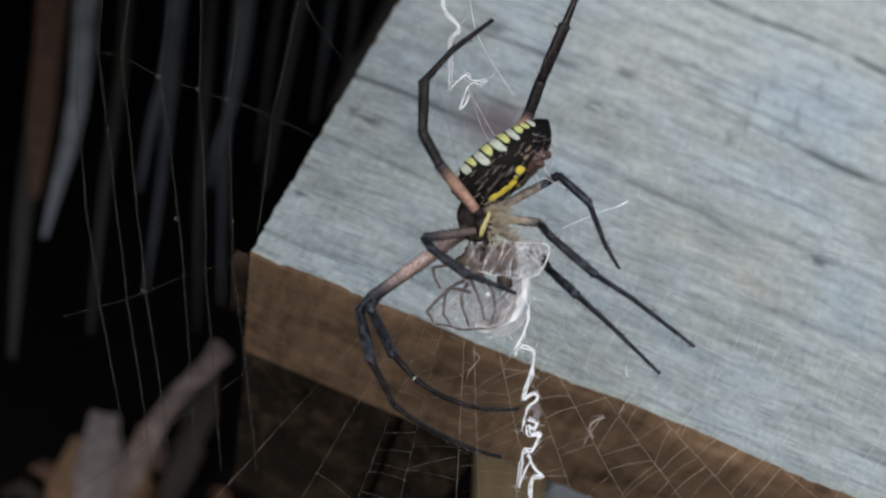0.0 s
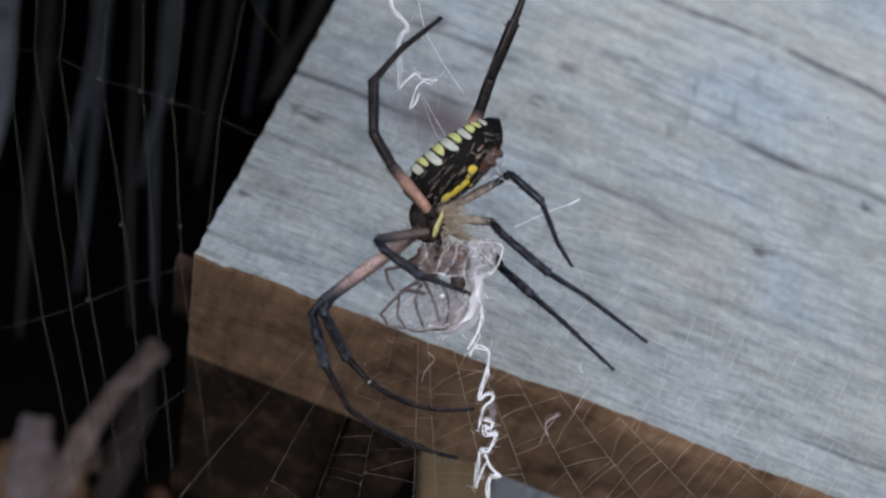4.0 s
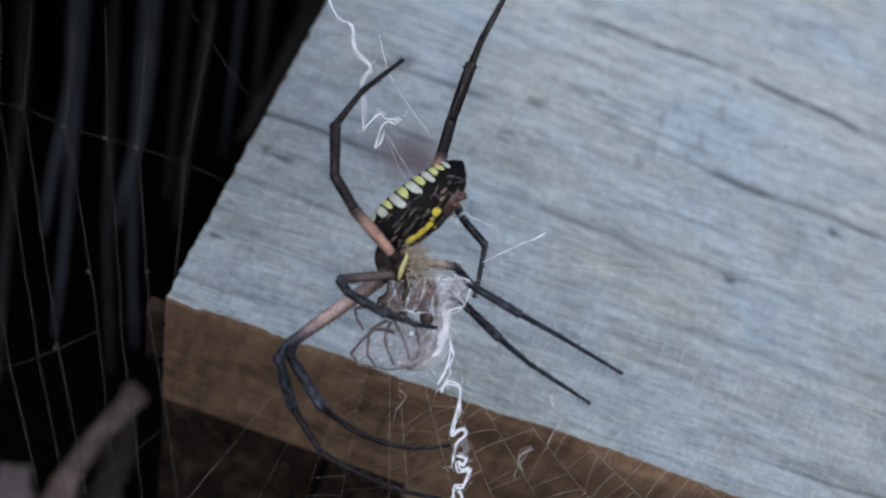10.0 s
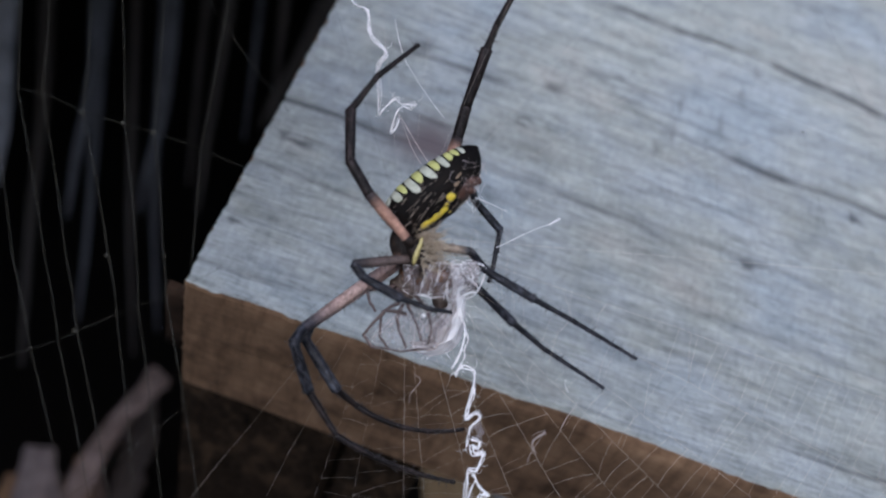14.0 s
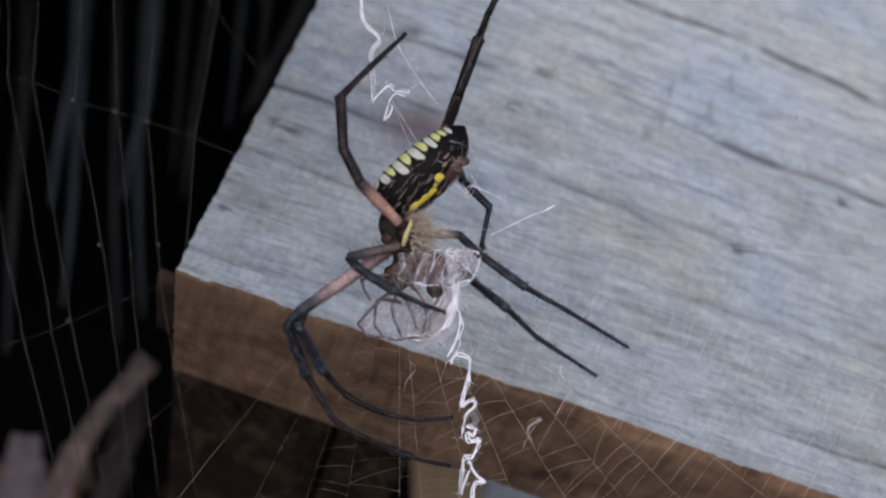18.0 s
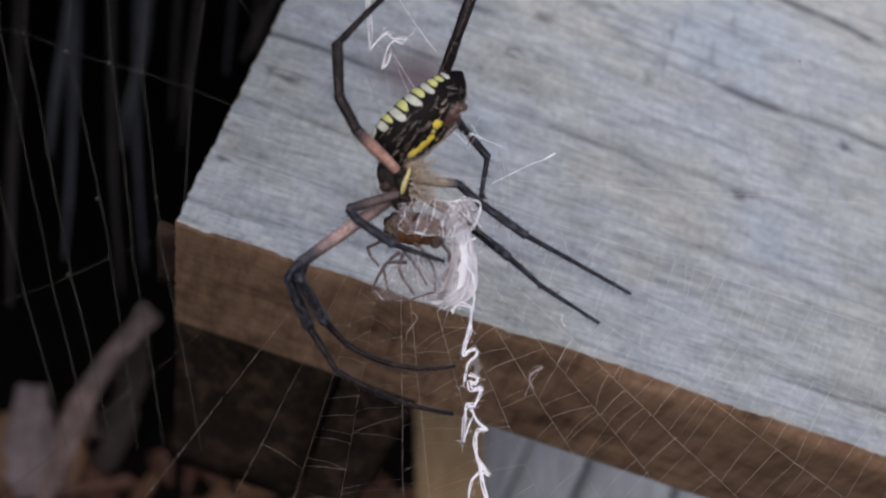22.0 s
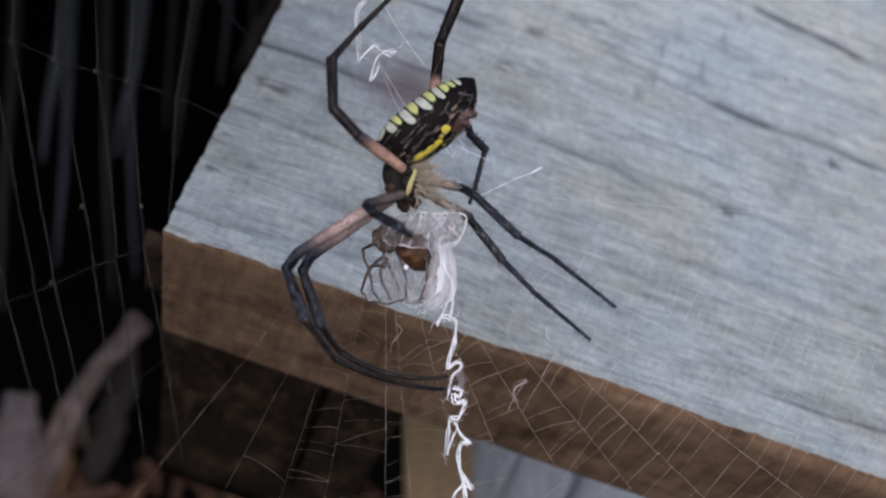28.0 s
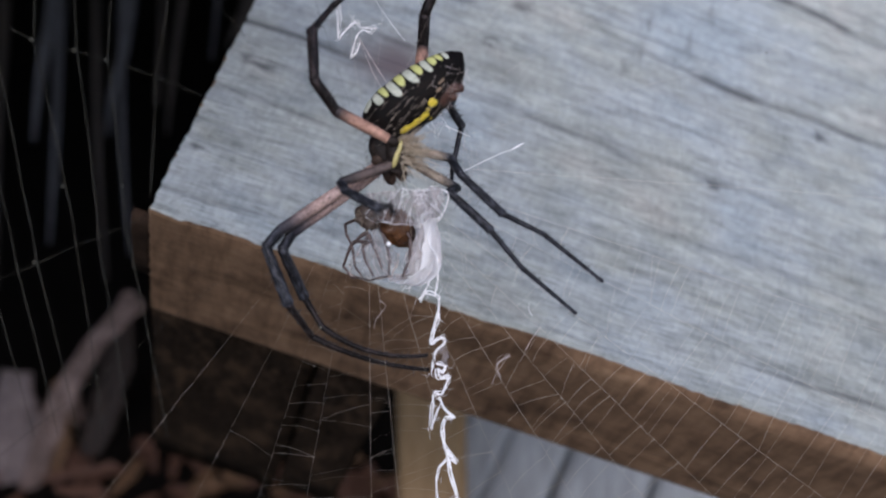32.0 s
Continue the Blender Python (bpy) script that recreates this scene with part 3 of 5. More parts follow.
leaf("dead_leaf", [(-330, -168, 602), (-339, -196, 602), (-344, -223, 602), (-349, -250, 600)], (4, 12, 14, 8), 0.8, OCHRE_LEAF, "ochre-brown dead leaf standing in the hollow", 5, cup=-1)
leaf("dead_leaf", [(-232, -112, 626), (-241, -144, 626), (-248, -167, 624), (-255, -194, 622), (-268, -228, 616)], (5, 13, 14, 13, 7), 0.7, DARK_LEAF, "dark russet dead leaf leaning in the hollow", 6, cup=-1)
r = random.Random(77)
for k in range(16):
    u, v, w = -272 - 110 * r.random(), -178 - 62 * r.random(), 606 + 44 * r.random()
    a, n = r.uniform(0, 3.14), r.uniform(16, 30)
    du, dv = n * math.cos(a), n * 0.6 * math.sin(a)
    g = n * r.uniform(0.4, 0.7)
    leaf("dead_leaf", [(u + du * q, v + dv * q - 5 * q * q, w + 8 * q * r.uniform(-1, 1)) for q in (-1, -0.5, 0, 0.5, 1)], (1.5, g * 0.7, g, g * 0.75, 1.5), r.uniform(0.6, 1.2),
         r.choice((RED_LEAF, DARK_LEAF, OCHRE_LEAF, DEAD_LEAF)), "crumpled brown dead leaf in a heap on the soil", 100 + k, 0.35, (r.uniform(-0.4, 0.4), -1, r.uniform(0.1, 0.9)), r.choice((-1, 1)), "heap of dead leaves")


def soil_at(w, rise=0.0):
    """The height of the soil, up the web's plane, at a distance behind it."""
    return (-500 + rise + w * 0.5) / 0.866


# leaf litter on the soil
r = random.Random(31)
for k in range(48):
    u, w = -345 + 390 * (k * 0.618 % 1), 556 + 84 * r.random()
    a, n = r.uniform(0, 6.3), r.uniform(13, 26)
    du, dw = n * math.cos(a), n * math.sin(a)
    path = [(u + du * q, soil_at(w + dw * q, 3 + 5 * (1 - q * q) * r.random()), w + dw * q) for q in (-1, -0.5, 0, 0.5, 1)]
    g = n * r.uniform(0.32, 0.55)
    leaf("dead_leaf", path, (1, g * 0.8, g, g * 0.8, 1), r.uniform(0.7, 1.3), r.choice((RED_LEAF, RED_LEAF, OCHRE_LEAF)), RUSSET, 60 + k, 0.35, face=(0.05, -0.5, 0.866), cup=r.choice((-1, 1)), group="leaf litter")
BLUE = "dry blue-grey grass blade hanging in the dark hollow"
PALE = "pale violet-grey grass blade hanging in the dark hollow"
BROWN = "dry brown grass blade hanging in the dark hollow"
RUDDY = "broad ruddy-brown dry blade hanging in the dark hollow"
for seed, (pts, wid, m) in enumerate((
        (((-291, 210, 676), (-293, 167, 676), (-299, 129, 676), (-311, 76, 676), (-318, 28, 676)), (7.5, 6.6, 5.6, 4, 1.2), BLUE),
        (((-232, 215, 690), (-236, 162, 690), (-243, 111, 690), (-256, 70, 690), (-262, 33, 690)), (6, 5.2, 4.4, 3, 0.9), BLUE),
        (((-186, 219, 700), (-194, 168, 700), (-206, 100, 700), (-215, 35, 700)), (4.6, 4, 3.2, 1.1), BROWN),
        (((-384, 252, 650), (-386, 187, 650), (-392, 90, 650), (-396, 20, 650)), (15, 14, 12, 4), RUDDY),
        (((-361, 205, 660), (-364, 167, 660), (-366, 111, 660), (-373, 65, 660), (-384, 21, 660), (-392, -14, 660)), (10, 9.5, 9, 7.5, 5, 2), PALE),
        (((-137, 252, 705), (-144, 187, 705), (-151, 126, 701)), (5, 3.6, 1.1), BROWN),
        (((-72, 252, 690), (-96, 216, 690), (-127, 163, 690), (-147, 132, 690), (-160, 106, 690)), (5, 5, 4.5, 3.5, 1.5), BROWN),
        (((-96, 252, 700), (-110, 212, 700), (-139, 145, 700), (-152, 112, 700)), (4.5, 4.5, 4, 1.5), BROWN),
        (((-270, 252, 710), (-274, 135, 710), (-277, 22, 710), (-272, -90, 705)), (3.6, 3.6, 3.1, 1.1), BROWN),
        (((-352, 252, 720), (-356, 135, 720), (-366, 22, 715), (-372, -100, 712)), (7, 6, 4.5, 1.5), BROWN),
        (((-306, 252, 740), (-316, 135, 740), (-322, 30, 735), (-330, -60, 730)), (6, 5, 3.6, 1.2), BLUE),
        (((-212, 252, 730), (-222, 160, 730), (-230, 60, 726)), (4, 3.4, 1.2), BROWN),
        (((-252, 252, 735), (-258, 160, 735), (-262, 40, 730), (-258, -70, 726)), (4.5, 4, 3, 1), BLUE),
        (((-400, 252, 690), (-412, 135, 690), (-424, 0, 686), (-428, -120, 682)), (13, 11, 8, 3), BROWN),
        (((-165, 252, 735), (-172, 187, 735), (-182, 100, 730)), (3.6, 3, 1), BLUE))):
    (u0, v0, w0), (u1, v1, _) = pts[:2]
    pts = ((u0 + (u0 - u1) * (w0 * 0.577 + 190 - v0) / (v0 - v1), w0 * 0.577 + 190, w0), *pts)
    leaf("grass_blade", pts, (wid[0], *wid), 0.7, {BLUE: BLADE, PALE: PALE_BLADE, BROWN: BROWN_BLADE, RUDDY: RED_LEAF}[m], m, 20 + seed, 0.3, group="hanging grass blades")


# ---- the orb web ----
def web():
    """Radial threads from the hub, catching threads strung between them, and the zigzag silk band above and below."""
    r = random.Random(8)
    hub = (-4.5, 2.0)
    root = thing("orb_web", here(0, 0, 0), label="fine orb web with a white zigzag silk band", category="spider web")
    angles = [108, 95, 81, 66, 50, 33, 15, -3, -17, -28, -37, -45, -53, -61, -69, -77, -84, -92, -100, -109, -118, -128, -141]

    def at(u, v, w=0.0):
        """A place in the web, which comes forward on the side of the hollow."""
        w -= 0.55 * max(0.0, -u - 20)
        return V(u * (1 + w / WEB), v * (1 + w / WEB), w)

    def stout(p):
        return 1 + 0.13 * max(0.0, -p.y / MM - 1.2)

    ends = []
    for a in angles:
        aa = radians(a + r.uniform(-2, 2))
        far = r.uniform(84, 100)
        d = Vector((math.cos(aa), 0, math.sin(aa)))
        bow = r.uniform(-1, 1)
        ends.append((d, far, bow))
        pts = []
        for k in range(17):
            s = 3.5 + (far - 3.5) * k / 16
            sway = 0.22 * noise.noise(Vector((s * 0.25, a, 0))) if k else 0.0
            pts.append(at(hub[0] + d.x * s - d.z * sway, hub[1] + d.z * s + d.x * sway, bow * math.sin(math.pi * k / 16)))
        bm = bmesh.new()
        g = 0.012 if a < -135 or a > 100 else (0.0065 if a < -95 else 0.017 if a < 0 else 0.009)
        tube(bm, pts, [g * stout(p) * (0.8 + 0.5 * abs(noise.noise(p * 300))) for p in pts], 4)
        part("thread", bm, FINE_SILK if -135 < a < 100 else DIM_SILK, root)
    lower_spiral, outer_spiral = bmesh.new(), bmesh.new()
    for i in range(len(angles) - 1):
        (d0, _, b0), (d1, _, b1) = ends[i], ends[i + 1]
        a = angles[i]
        lower = -135 < a < 5
        spiral = lower_spiral if lower else outer_spiral
        first = 14 if lower else (24 if a > 90 or a < -135 else 34)
        s = first + r.uniform(0, 2)
        while s < 92:
            s += (1.9 if lower and a < -66 else 2.5 if lower and s < 36 else 2.1 if -66 < a < 5 else 3.2) * r.uniform(0.6, 1.4)
            gone = (0.14 if a < -66 else 0.25) if lower else 0.15
            if a < -106 and lower:
                gone = 0.74 if a > -115 else 1.0
            if -5 < a < 100:
                gone = 1.0 if s < 40 else 0.8
            if r.random() < gone:
                continue
            slack = 0.4 if -52 < a < 5 and s > 40 else 1.3
            s0, s1 = s + r.uniform(-slack, slack), s + r.uniform(-slack, slack) + (slack * 1.7 if r.random() < 0.2 else 0)
            p, q = (at(hub[0] + d.x * k, hub[1] + d.z * k, b * math.sin(math.pi * k / 95)) for d, k, b in ((d0, s0, b0), (d1, s1, b1)))
            pull = (p + q - 2 * V(*hub)).normalized() * 0.0003 * r.random()
            line = [p, p.lerp(q, 0.3) - pull * 0.8, p.lerp(q, 0.62) - pull, q]
            g = ((0.014 if a > -72 else 0.0068) * r.uniform(0.5, 1.4) if lower else 0.018 * r.uniform(0.5, 1.2)) if a > 100 or a < -3 else 0.007
            tube(spiral, line, [g * stout(k) for k in line], 3)
            if r.random() < 0.12:
                ball(spiral, p, (0.07 if lower else 0.11,) * 3, 4, 5)
    tagged(part("catching_thread", lower_spiral, FINE_SILK, root, "sticky catching threads"), kind="stuff")
    tagged(part("catching_thread", outer_spiral, DIM_SILK, root, "dusty outer catching threads"), kind="stuff")

    # long dull threads across the hollow: three spokes and the kinked catching threads strung over them
    spokes = ([(-52.4, 19.6), (-46.0, 18.3), (-41.5, 16.1), (-33.1, 13.7), (-27.4, 11.7), (-22.4, 9.5)], [(-27.6, 30.4), (-23.1, 23.5), (-20.5, 20.0), (-17.2, 16.0)],
              [(-52.4, -13.0), (-44.4, -10.5), (-37.5, -7.5), (-31.4, -5.2), (-25.0, -1.9)])
    strung = ([(-51.5, 24.9), (-51.1, 13.1), (-49.2, -0.6), (-47.3, -11.5), (-43.4, -30.0)], [(-48.5, 30.1), (-48.6, 18.6), (-45.7, -0.6), (-44.4, -10.5), (-40.7, -30.0)],
              [(-44.9, 30.1), (-46.0, 18.3), (-43.5, -0.6), (-42.3, -9.3), (-38.1, -30.0)], [(-40.2, 30.1), (-41.5, 16.1), (-38.6, -0.6), (-37.5, -7.5), (-34.9, -30.0)],
              [(-37.0, 30.1), (-36.7, 14.8), (-35.2, -0.6), (-34.7, -6.8), (-31.7, -30.0)], [(-32.1, 30.1), (-33.1, 13.7), (-31.8, -0.6), (-31.4, -5.2), (-27.5, -30.0)],
              [(-24.4, 30.1), (-25.4, 22.9), (-27.4, 11.7), (-28.6, -1.9)])
    for k, line in enumerate(spokes + strung):
        pts = [V(u, v, -14 + 0.8 * math.sin(i + k)) for i, (u, v) in enumerate(line)]
        fine = []
        for p, q in zip(pts, pts[1:]):
            fine += [p.lerp(q, i / 5) + V(0.12 * math.sin(math.pi * i / 5), 0) for i in range(5)]
        bm = bmesh.new()
        tube(bm, fine + [pts[-1]], [(0.030 if k < 3 else 0.042) * (0.75 + 0.6 * abs(noise.noise(p * 260))) for p in fine + [pts[-1]]], 4)
        for u, v in [(c, d) for j, (c, d) in enumerate(line) if k > 2 and 0 < j < len(line) - 1 and r.random() < 0.45]:
            ball(bm, V(u, v, -14), (0.2, 0.18, 0.24), 5, 7)
        part("thread", bm, DIM_SILK, root, "dusty slack thread")

    def band(name, line, width, label, m=SILK, seeds=2):
        bm = bmesh.new()
        ribbon = name == "silk_band" and width > 0.2
        for k in range(seeds * 2 if ribbon else seeds):
            gap = 0.28 if ribbon else 0.25 * k
            pts = smoothed([V(u + r.uniform(-gap, gap), v + r.uniform(-gap, gap), r.uniform(-0.3, 0.3)) for u, v in line], 3)
            cut = r.randint(0, len(pts) // 3) if ribbon and k > 1 else 0
            pts = pts[cut:len(pts) - (r.randint(0, len(pts) // 3) if ribbon and k > 1 else 0)]
            thick = width * (0.62 if k == 0 else 0.42) if ribbon else width * 1.25 / (1 + 0.6 * k)
            tube(bm, pts, [thick * (0.4 + 1.3 * abs(noise.noise(p * 900 + Vector((k, 0, 0))))) for p in pts], 6, 0.4)
        if ribbon:
            # frayed ends of single threads
            for k in range(len(line) * 2):
                u, v = r.choice(line)
                a, n1 = r.uniform(0, 6.3), r.uniform(0.4, 1.3)
                p = V(u + r.uniform(-0.4, 0.4), v + r.uniform(-0.7, 0.7))
                tube(bm, [p, p + V(n1 * 0.5 * math.cos(a), n1 * 0.5 * math.sin(a), r.uniform(-0.2, 0.2)), p + V(n1 * math.cos(a + 0.4), n1 * math.sin(a + 0.4))], [0.03, 0.022, 0.008], 3)
        return part(name, bm, m, root, label)

    band("silk_band", [(3.0, -9.5), (3.5, -10.7), (3.8, -11.7), (3.3, -12.9), (3.4, -13.9), (2.7, -15.0), (2.1, -16.2)], 0.15, "white zigzag silk band")
    band("silk_band", [(2.1, -16.2), (2.5, -15.5), (3.4, -15.2), (4.6, -15.7), (4.6, -16.8), (4.4, -18.6), (3.8, -20.6), (3.7, -22.0), (4.4, -21.3), (5.4, -21.2), (5.2, -22.2), (4.1, -22.8),
                       (3.9, -24.3), (3.4, -26.0)], 0.36, "white zigzag silk band", seeds=3)
    band("silk_band", [(4.4, -24.4), (5.3, -24.8), (5.2, -25.8), (4.2, -25.3), (4.5, -26.6), (5.7, -26.3), (5.6, -27.4), (4.8, -28.6), (3.9, -28.8), (3.6, -30.2), (3.4, -33.4), (4.0, -31.8), (4.9, -29.6)], 0.38,
         "white zigzag silk band", seeds=3)
    band("silk_band", [(4.6, -29.2), (5.3, -31.0), (6.4, -32.2), (5.4, -32.0), (4.9, -34.1), (5.5, -36.2), (6.9, -38.0), (5.6, -37.4), (4.6, -38.7), (4.2, -40.6), (4.0, -43.5)], 0.36, "white zigzag silk band", seeds=3)
    band("silk_band", [(5.5, -36.4), (6.0, -39.5), (6.7, -42.6), (6.4, -45)], 0.34, "white zigzag silk band")
    band("silk_band", [(-12.6, 36), (-11.2, 32.4), (-9.5, 31.3), (-9.1, 28.7), (-8.2, 27.3), (-6.9, 25.8), (-8.0, 24.2), (-7.8, 20.6), (-8.1, 17.9)], 0.32, "white zigzag silk band", seeds=3)
    band("silk_band", [(-8.1, 17.9), (-6.9, 18.9), (-5.8, 20.0), (-5.0, 19.5), (-3.1, 19.3)], 0.26, "white zigzag silk band")
    band("silk_band", [(-3.1, 19.3), (-3.9, 18.7), (-4.8, 18.9), (-5.6, 18.0), (-6.0, 16.6), (-6.4, 15.4), (-5.6, 16.1), (-5.2, 17.3)], 0.14, "white zigzag silk band")
    band("wisp", [(-5.3, 17.9), (-4.1, 15.9), (-2.8, 13.7), (-1.3, 11.4)], 0.06, "pinkish loose silk wisp", PINK_SILK, 1)
    band("wisp", [(-5.6, 18.3), (-4.5, 15.8), (-3.4, 13.1), (-2.3, 11.2)], 0.04, "pinkish loose silk wisp", PINK_SILK, 1)
    band("wisp", [(-5.8, 30.2), (-4.8, 25.8), (-3.2, 22.8), (-1.0, 19.5), (0.6, 17.5)], 0.045, "loose silk wisp", SILK, 1)
    band("wisp", [(-3.2, -16.1), (-2.4, -17.0), (-3.7, -18.7), (-3.9, -19.9)], 0.05, "loose silk wisp", PINK_SILK, 1)
    band("wisp", [(16.6, -16.7), (16.5, -17.6), (16.9, -18.4)], 0.05, "loose silk wisp", SILK, 1)
    band("wisp", [(18.1, -19.9), (16.8, -21.6), (15.9, -23.2)], 0.05, "loose silk wisp", PINK_SILK, 1)
    band("wisp", [(14.1, -23.8), (12.6, -24.5), (12.1, -25.6), (12.8, -26.4)], 0.07, "matted silk wisp", PINK_SILK, 3)
    band("wisp", [(13.8, -23.7), (12.2, -26.0), (11.5, -27.5)], 0.05, "loose silk wisp", PINK_SILK, 1)
    band("silk_haze", [(4.8, -22.6), (5.4, -23.3), (5.2, -24.4), (4.6, -24.6)], 0.75, "thin haze of fine silk", GREY_WRAP, 1)
    # loose wisps and specks caught in the threads
    band("wisp", [(15.7, 4.1), (14.6, 3.5), (13.0, 3.0), (10.6, 1.9), (7.5, 0.4)], 0.045, "loose silk wisp", seeds=1)
    band("wisp", [(15.8, 4.2), (15.2, 3.9), (14.3, 3.4)], 0.15, "loose silk wisp")
    band("wisp", [(17.2, -9.0), (15.6, -10.8), (15.0, -12.4), (14.4, -14.6)], 0.035, "loose silk wisp", FINE_SILK, 1)
    for k in range(12):
        u0, v0 = 5.5 + r.uniform(-1.5, 4), r.uniform(-8, 8)
        band("wisp", [(u0, v0), (u0 + r.uniform(-0.6, 1.0), v0 - 6), (u0 + r.uniform(-1, 1.2), v0 - r.uniform(9, 14))], 0.014, "loose silk wisp", FINE_SILK, 1)
    for k in range(7):
        u0, v0 = 4 + r.uniform(-1, 1.5), 8 + r.uniform(-2, 2)
        band("wisp", [(u0, v0), (u0 + r.uniform(-1, 1.5), v0 + r.uniform(-2, 1)), (u0 + r.uniform(0, 4), v0 + r.uniform(-3, 3))], 0.03, "loose silk wisp", seeds=1)
    return root


web()


# ---- the wrapped prey and the bundle of silk at its side ----
def prey():
    """The insect hangs by silk about a pale bead: amber body across the top, limbs below it with a clear film between them."""
    r = random.Random(4)
    root = thing("wrapped_prey", here(-2.0, -8.3, -1.0), label="small amber insect with folded limbs, half wrapped in silk", category="insect")
    bm = bmesh.new()
    ball(bm, Vector((0, 0, 0)), (3.7, 2.0, 2.1), 28, 34, lambda d: 1 + 0.045 * math.sin(d.x * 19) + 0.12 * noise.noise(d * 2.4) + 0.06 * noise.noise(d * 8))
    lace = bmesh.new()
    for _ in range(26):
        x, a0, n1 = r.uniform(-2.8, 2.8), r.uniform(2.6, 6.0), r.uniform(0.5, 1.6)
        g = math.sqrt(1 - (x / 3.9) ** 2)
        pts = [Vector((x + q * r.uniform(-0.9, 0.9), 2.0 * g * math.sin(a0 + q * n1), 1.85 * g * math.cos(a0 + q * n1))) * MM for q in (0, 0.33, 0.66, 1)]
        tube(lace, smoothed(pts, 3), r.choice((0.012, 0.018, 0.03)), 4)
    body = part("abdomen", bm, PREY_BROWN, root, "ringed amber abdomen", Matrix.Translation(V(0.4, 4.7, -0.3)))
    tagged(part("lacing", lace, FINE_SILK, body, "fine silk laced over the abdomen"), kind="stuff")
    bm = bmesh.new()
    ball(bm, V(-2.4, 3.4, 0.4), (2.0, 1.5, 1.7), 18, 24, lambda d: 1 + 0.35 * noise.noise(d * 2.6) + 0.08 * noise.noise(d * 9))
    for _ in range(90):
        d = Vector((r.gauss(0, 1), r.gauss(0, 1), r.gauss(0, 1))).normalized()
        p = V(-2.4, 3.4, 0.4) + Vector((d.x * 1.8, d.y * 1.4, d.z * 1.6)) * MM
        tube(bm, [p, p + d * 0.4 * MM + V(r.uniform(-0.4, 0.4), r.uniform(-0.5, 0.2))], [0.035, 0.01], 3, mat=1)
    part("thorax", bm, [PREY_DULL, FAWN], root, "dull brown downy thorax")
    bm = bmesh.new()
    ball(bm, V(2.2, 2.0, 0.6), (1.2, 1.2, 1.5), 12, 16, lambda d: 1 + 0.2 * noise.noise(d * 3))
    part("head", bm, PREY_DULL, root, "dull brown head")
    bm = bmesh.new()
    ball(bm, V(0, 0, -3.4), (0.32, 0.32, 0.32), 8, 10)
    part("bead", bm, SILK, root, "pale shiny bead")
    hung = []
    limbs = (((-2.1, 0.1, -2.0), (-4.8, 0.6, -2.6), (-7.7, -2.5, -2.4), (-6.7, -4.1, -2.0), (-3.0, -4.7, -1.8), (1.4, -4.3, -1.6)),
             ((-3.0, 1.6, -1.6), (-5.0, 0.5, -2.2), (-5.4, 0.0, -2.4), (-5.6, -2.8, -2.0), (-4.6, -4.2, -1.8)),
             ((-2.6, 1.4, -1.4), (-3.4, -0.4, -2.2), (-3.1, -2.0, -2.2), (-2.2, -4.2, -1.8)),
             ((-3.4, 3.4, -1.4), (-2.1, 1.4, -2.2), (-0.8, -1.3, -2.0), (-0.3, -3.3, -1.8)),
             ((-1.0, 2.4, -1.2), (0.6, 0.4, -1.6), (1.0, -2.0, -1.4), (0.4, -4.4, -1.4)),
             ((-3.6, 3.6, -1.0), (-7.2, 3.1, -1.8), (-6.9, 1.7, -2.0), (-6.1, 0.4, -2.0)),
             ((1.4, 2.4, 0.6), (2.6, 0.2, 1.0), (2.2, -2.6, 0.8), (1.2, -4.6, 0.2)))
    for path in limbs:
        bm = bmesh.new()
        for k, (a, b) in enumerate(zip(path, path[1:])):
            a, b = V(*a), V(*b)
            g = 0.23 - 0.03 * k
            tube(bm, [a, a.lerp(b, 0.1), a.lerp(b, 0.5) + V(0, 0.12, 0), a.lerp(b, 0.9), b], [g * 0.8, g * 1.25, g, g * 0.9, g * 0.7], 7)
            for _ in range(5):
                p = a.lerp(b, r.random())
                tube(bm, [p, p + V(r.uniform(-0.5, 0.5), r.uniform(-0.5, 0.2), r.uniform(-0.3, 0.3))], [0.04, 0.01], 3)
        hung.append(part("limb", bm, PREY_LEG, root))
    # the clear film stretched between the limbs, with its thickened rim
    bm = bmesh.new()
    rows = []
    for i in range(25):
        u, v = (np.interp(i / 6, range(5), k) for k in ((-7.6, -6.6, -3.0, 1.4, 3.4), (-2.5, -4.1, -4.7, -4.4, -1.6)))
        rows.append([bm.verts.new(V(-0.4 + (u + 0.4) * q, 2.6 + (v - 2.6) * q, -1.7 - 0.7 * math.sin(math.pi * q) + 0.6 * noise.noise(Vector((i * 0.35, q * 3, 5.0))))) for q in np.linspace(0.1, 1, 16)])
    for j, (a, b) in enumerate(zip(rows, rows[1:])):
        for k in range(15):
            if noise.noise(Vector((k * 0.4, j * 0.4, 8.0))) > -0.42:
                bm.faces.new((a[k], a[k + 1], b[k + 1], b[k]))
    bmesh.ops.solidify(bm, geom=bm.faces[:], thickness=0.02 * MM)
    rim = [row[-1].co.copy() for row in rows]
    tube(bm, rim, [0.05 + 0.24 * abs(noise.noise(p * 800)) for p in rim], 6, 0.6, mat=1)
    hung.append(part("film", bm, [GREY_WRAP, PINK_SILK], root, "clear greyish film stretched between the limbs"))
    # creases and threads over the film
    bm = bmesh.new()
    for k in range(15):
        e = rim[r.randrange(25)] + V(r.uniform(-0.3, 0.3), r.uniform(-0.2, 0.5), -0.15)
        p = V(-0.4 + r.uniform(-1.8, 1.8), 2.4 + r.uniform(-0.8, 0.8), -2.3).lerp(e, r.uniform(0, 0.6))
        g = r.choice((0.012, 0.018, 0.03))
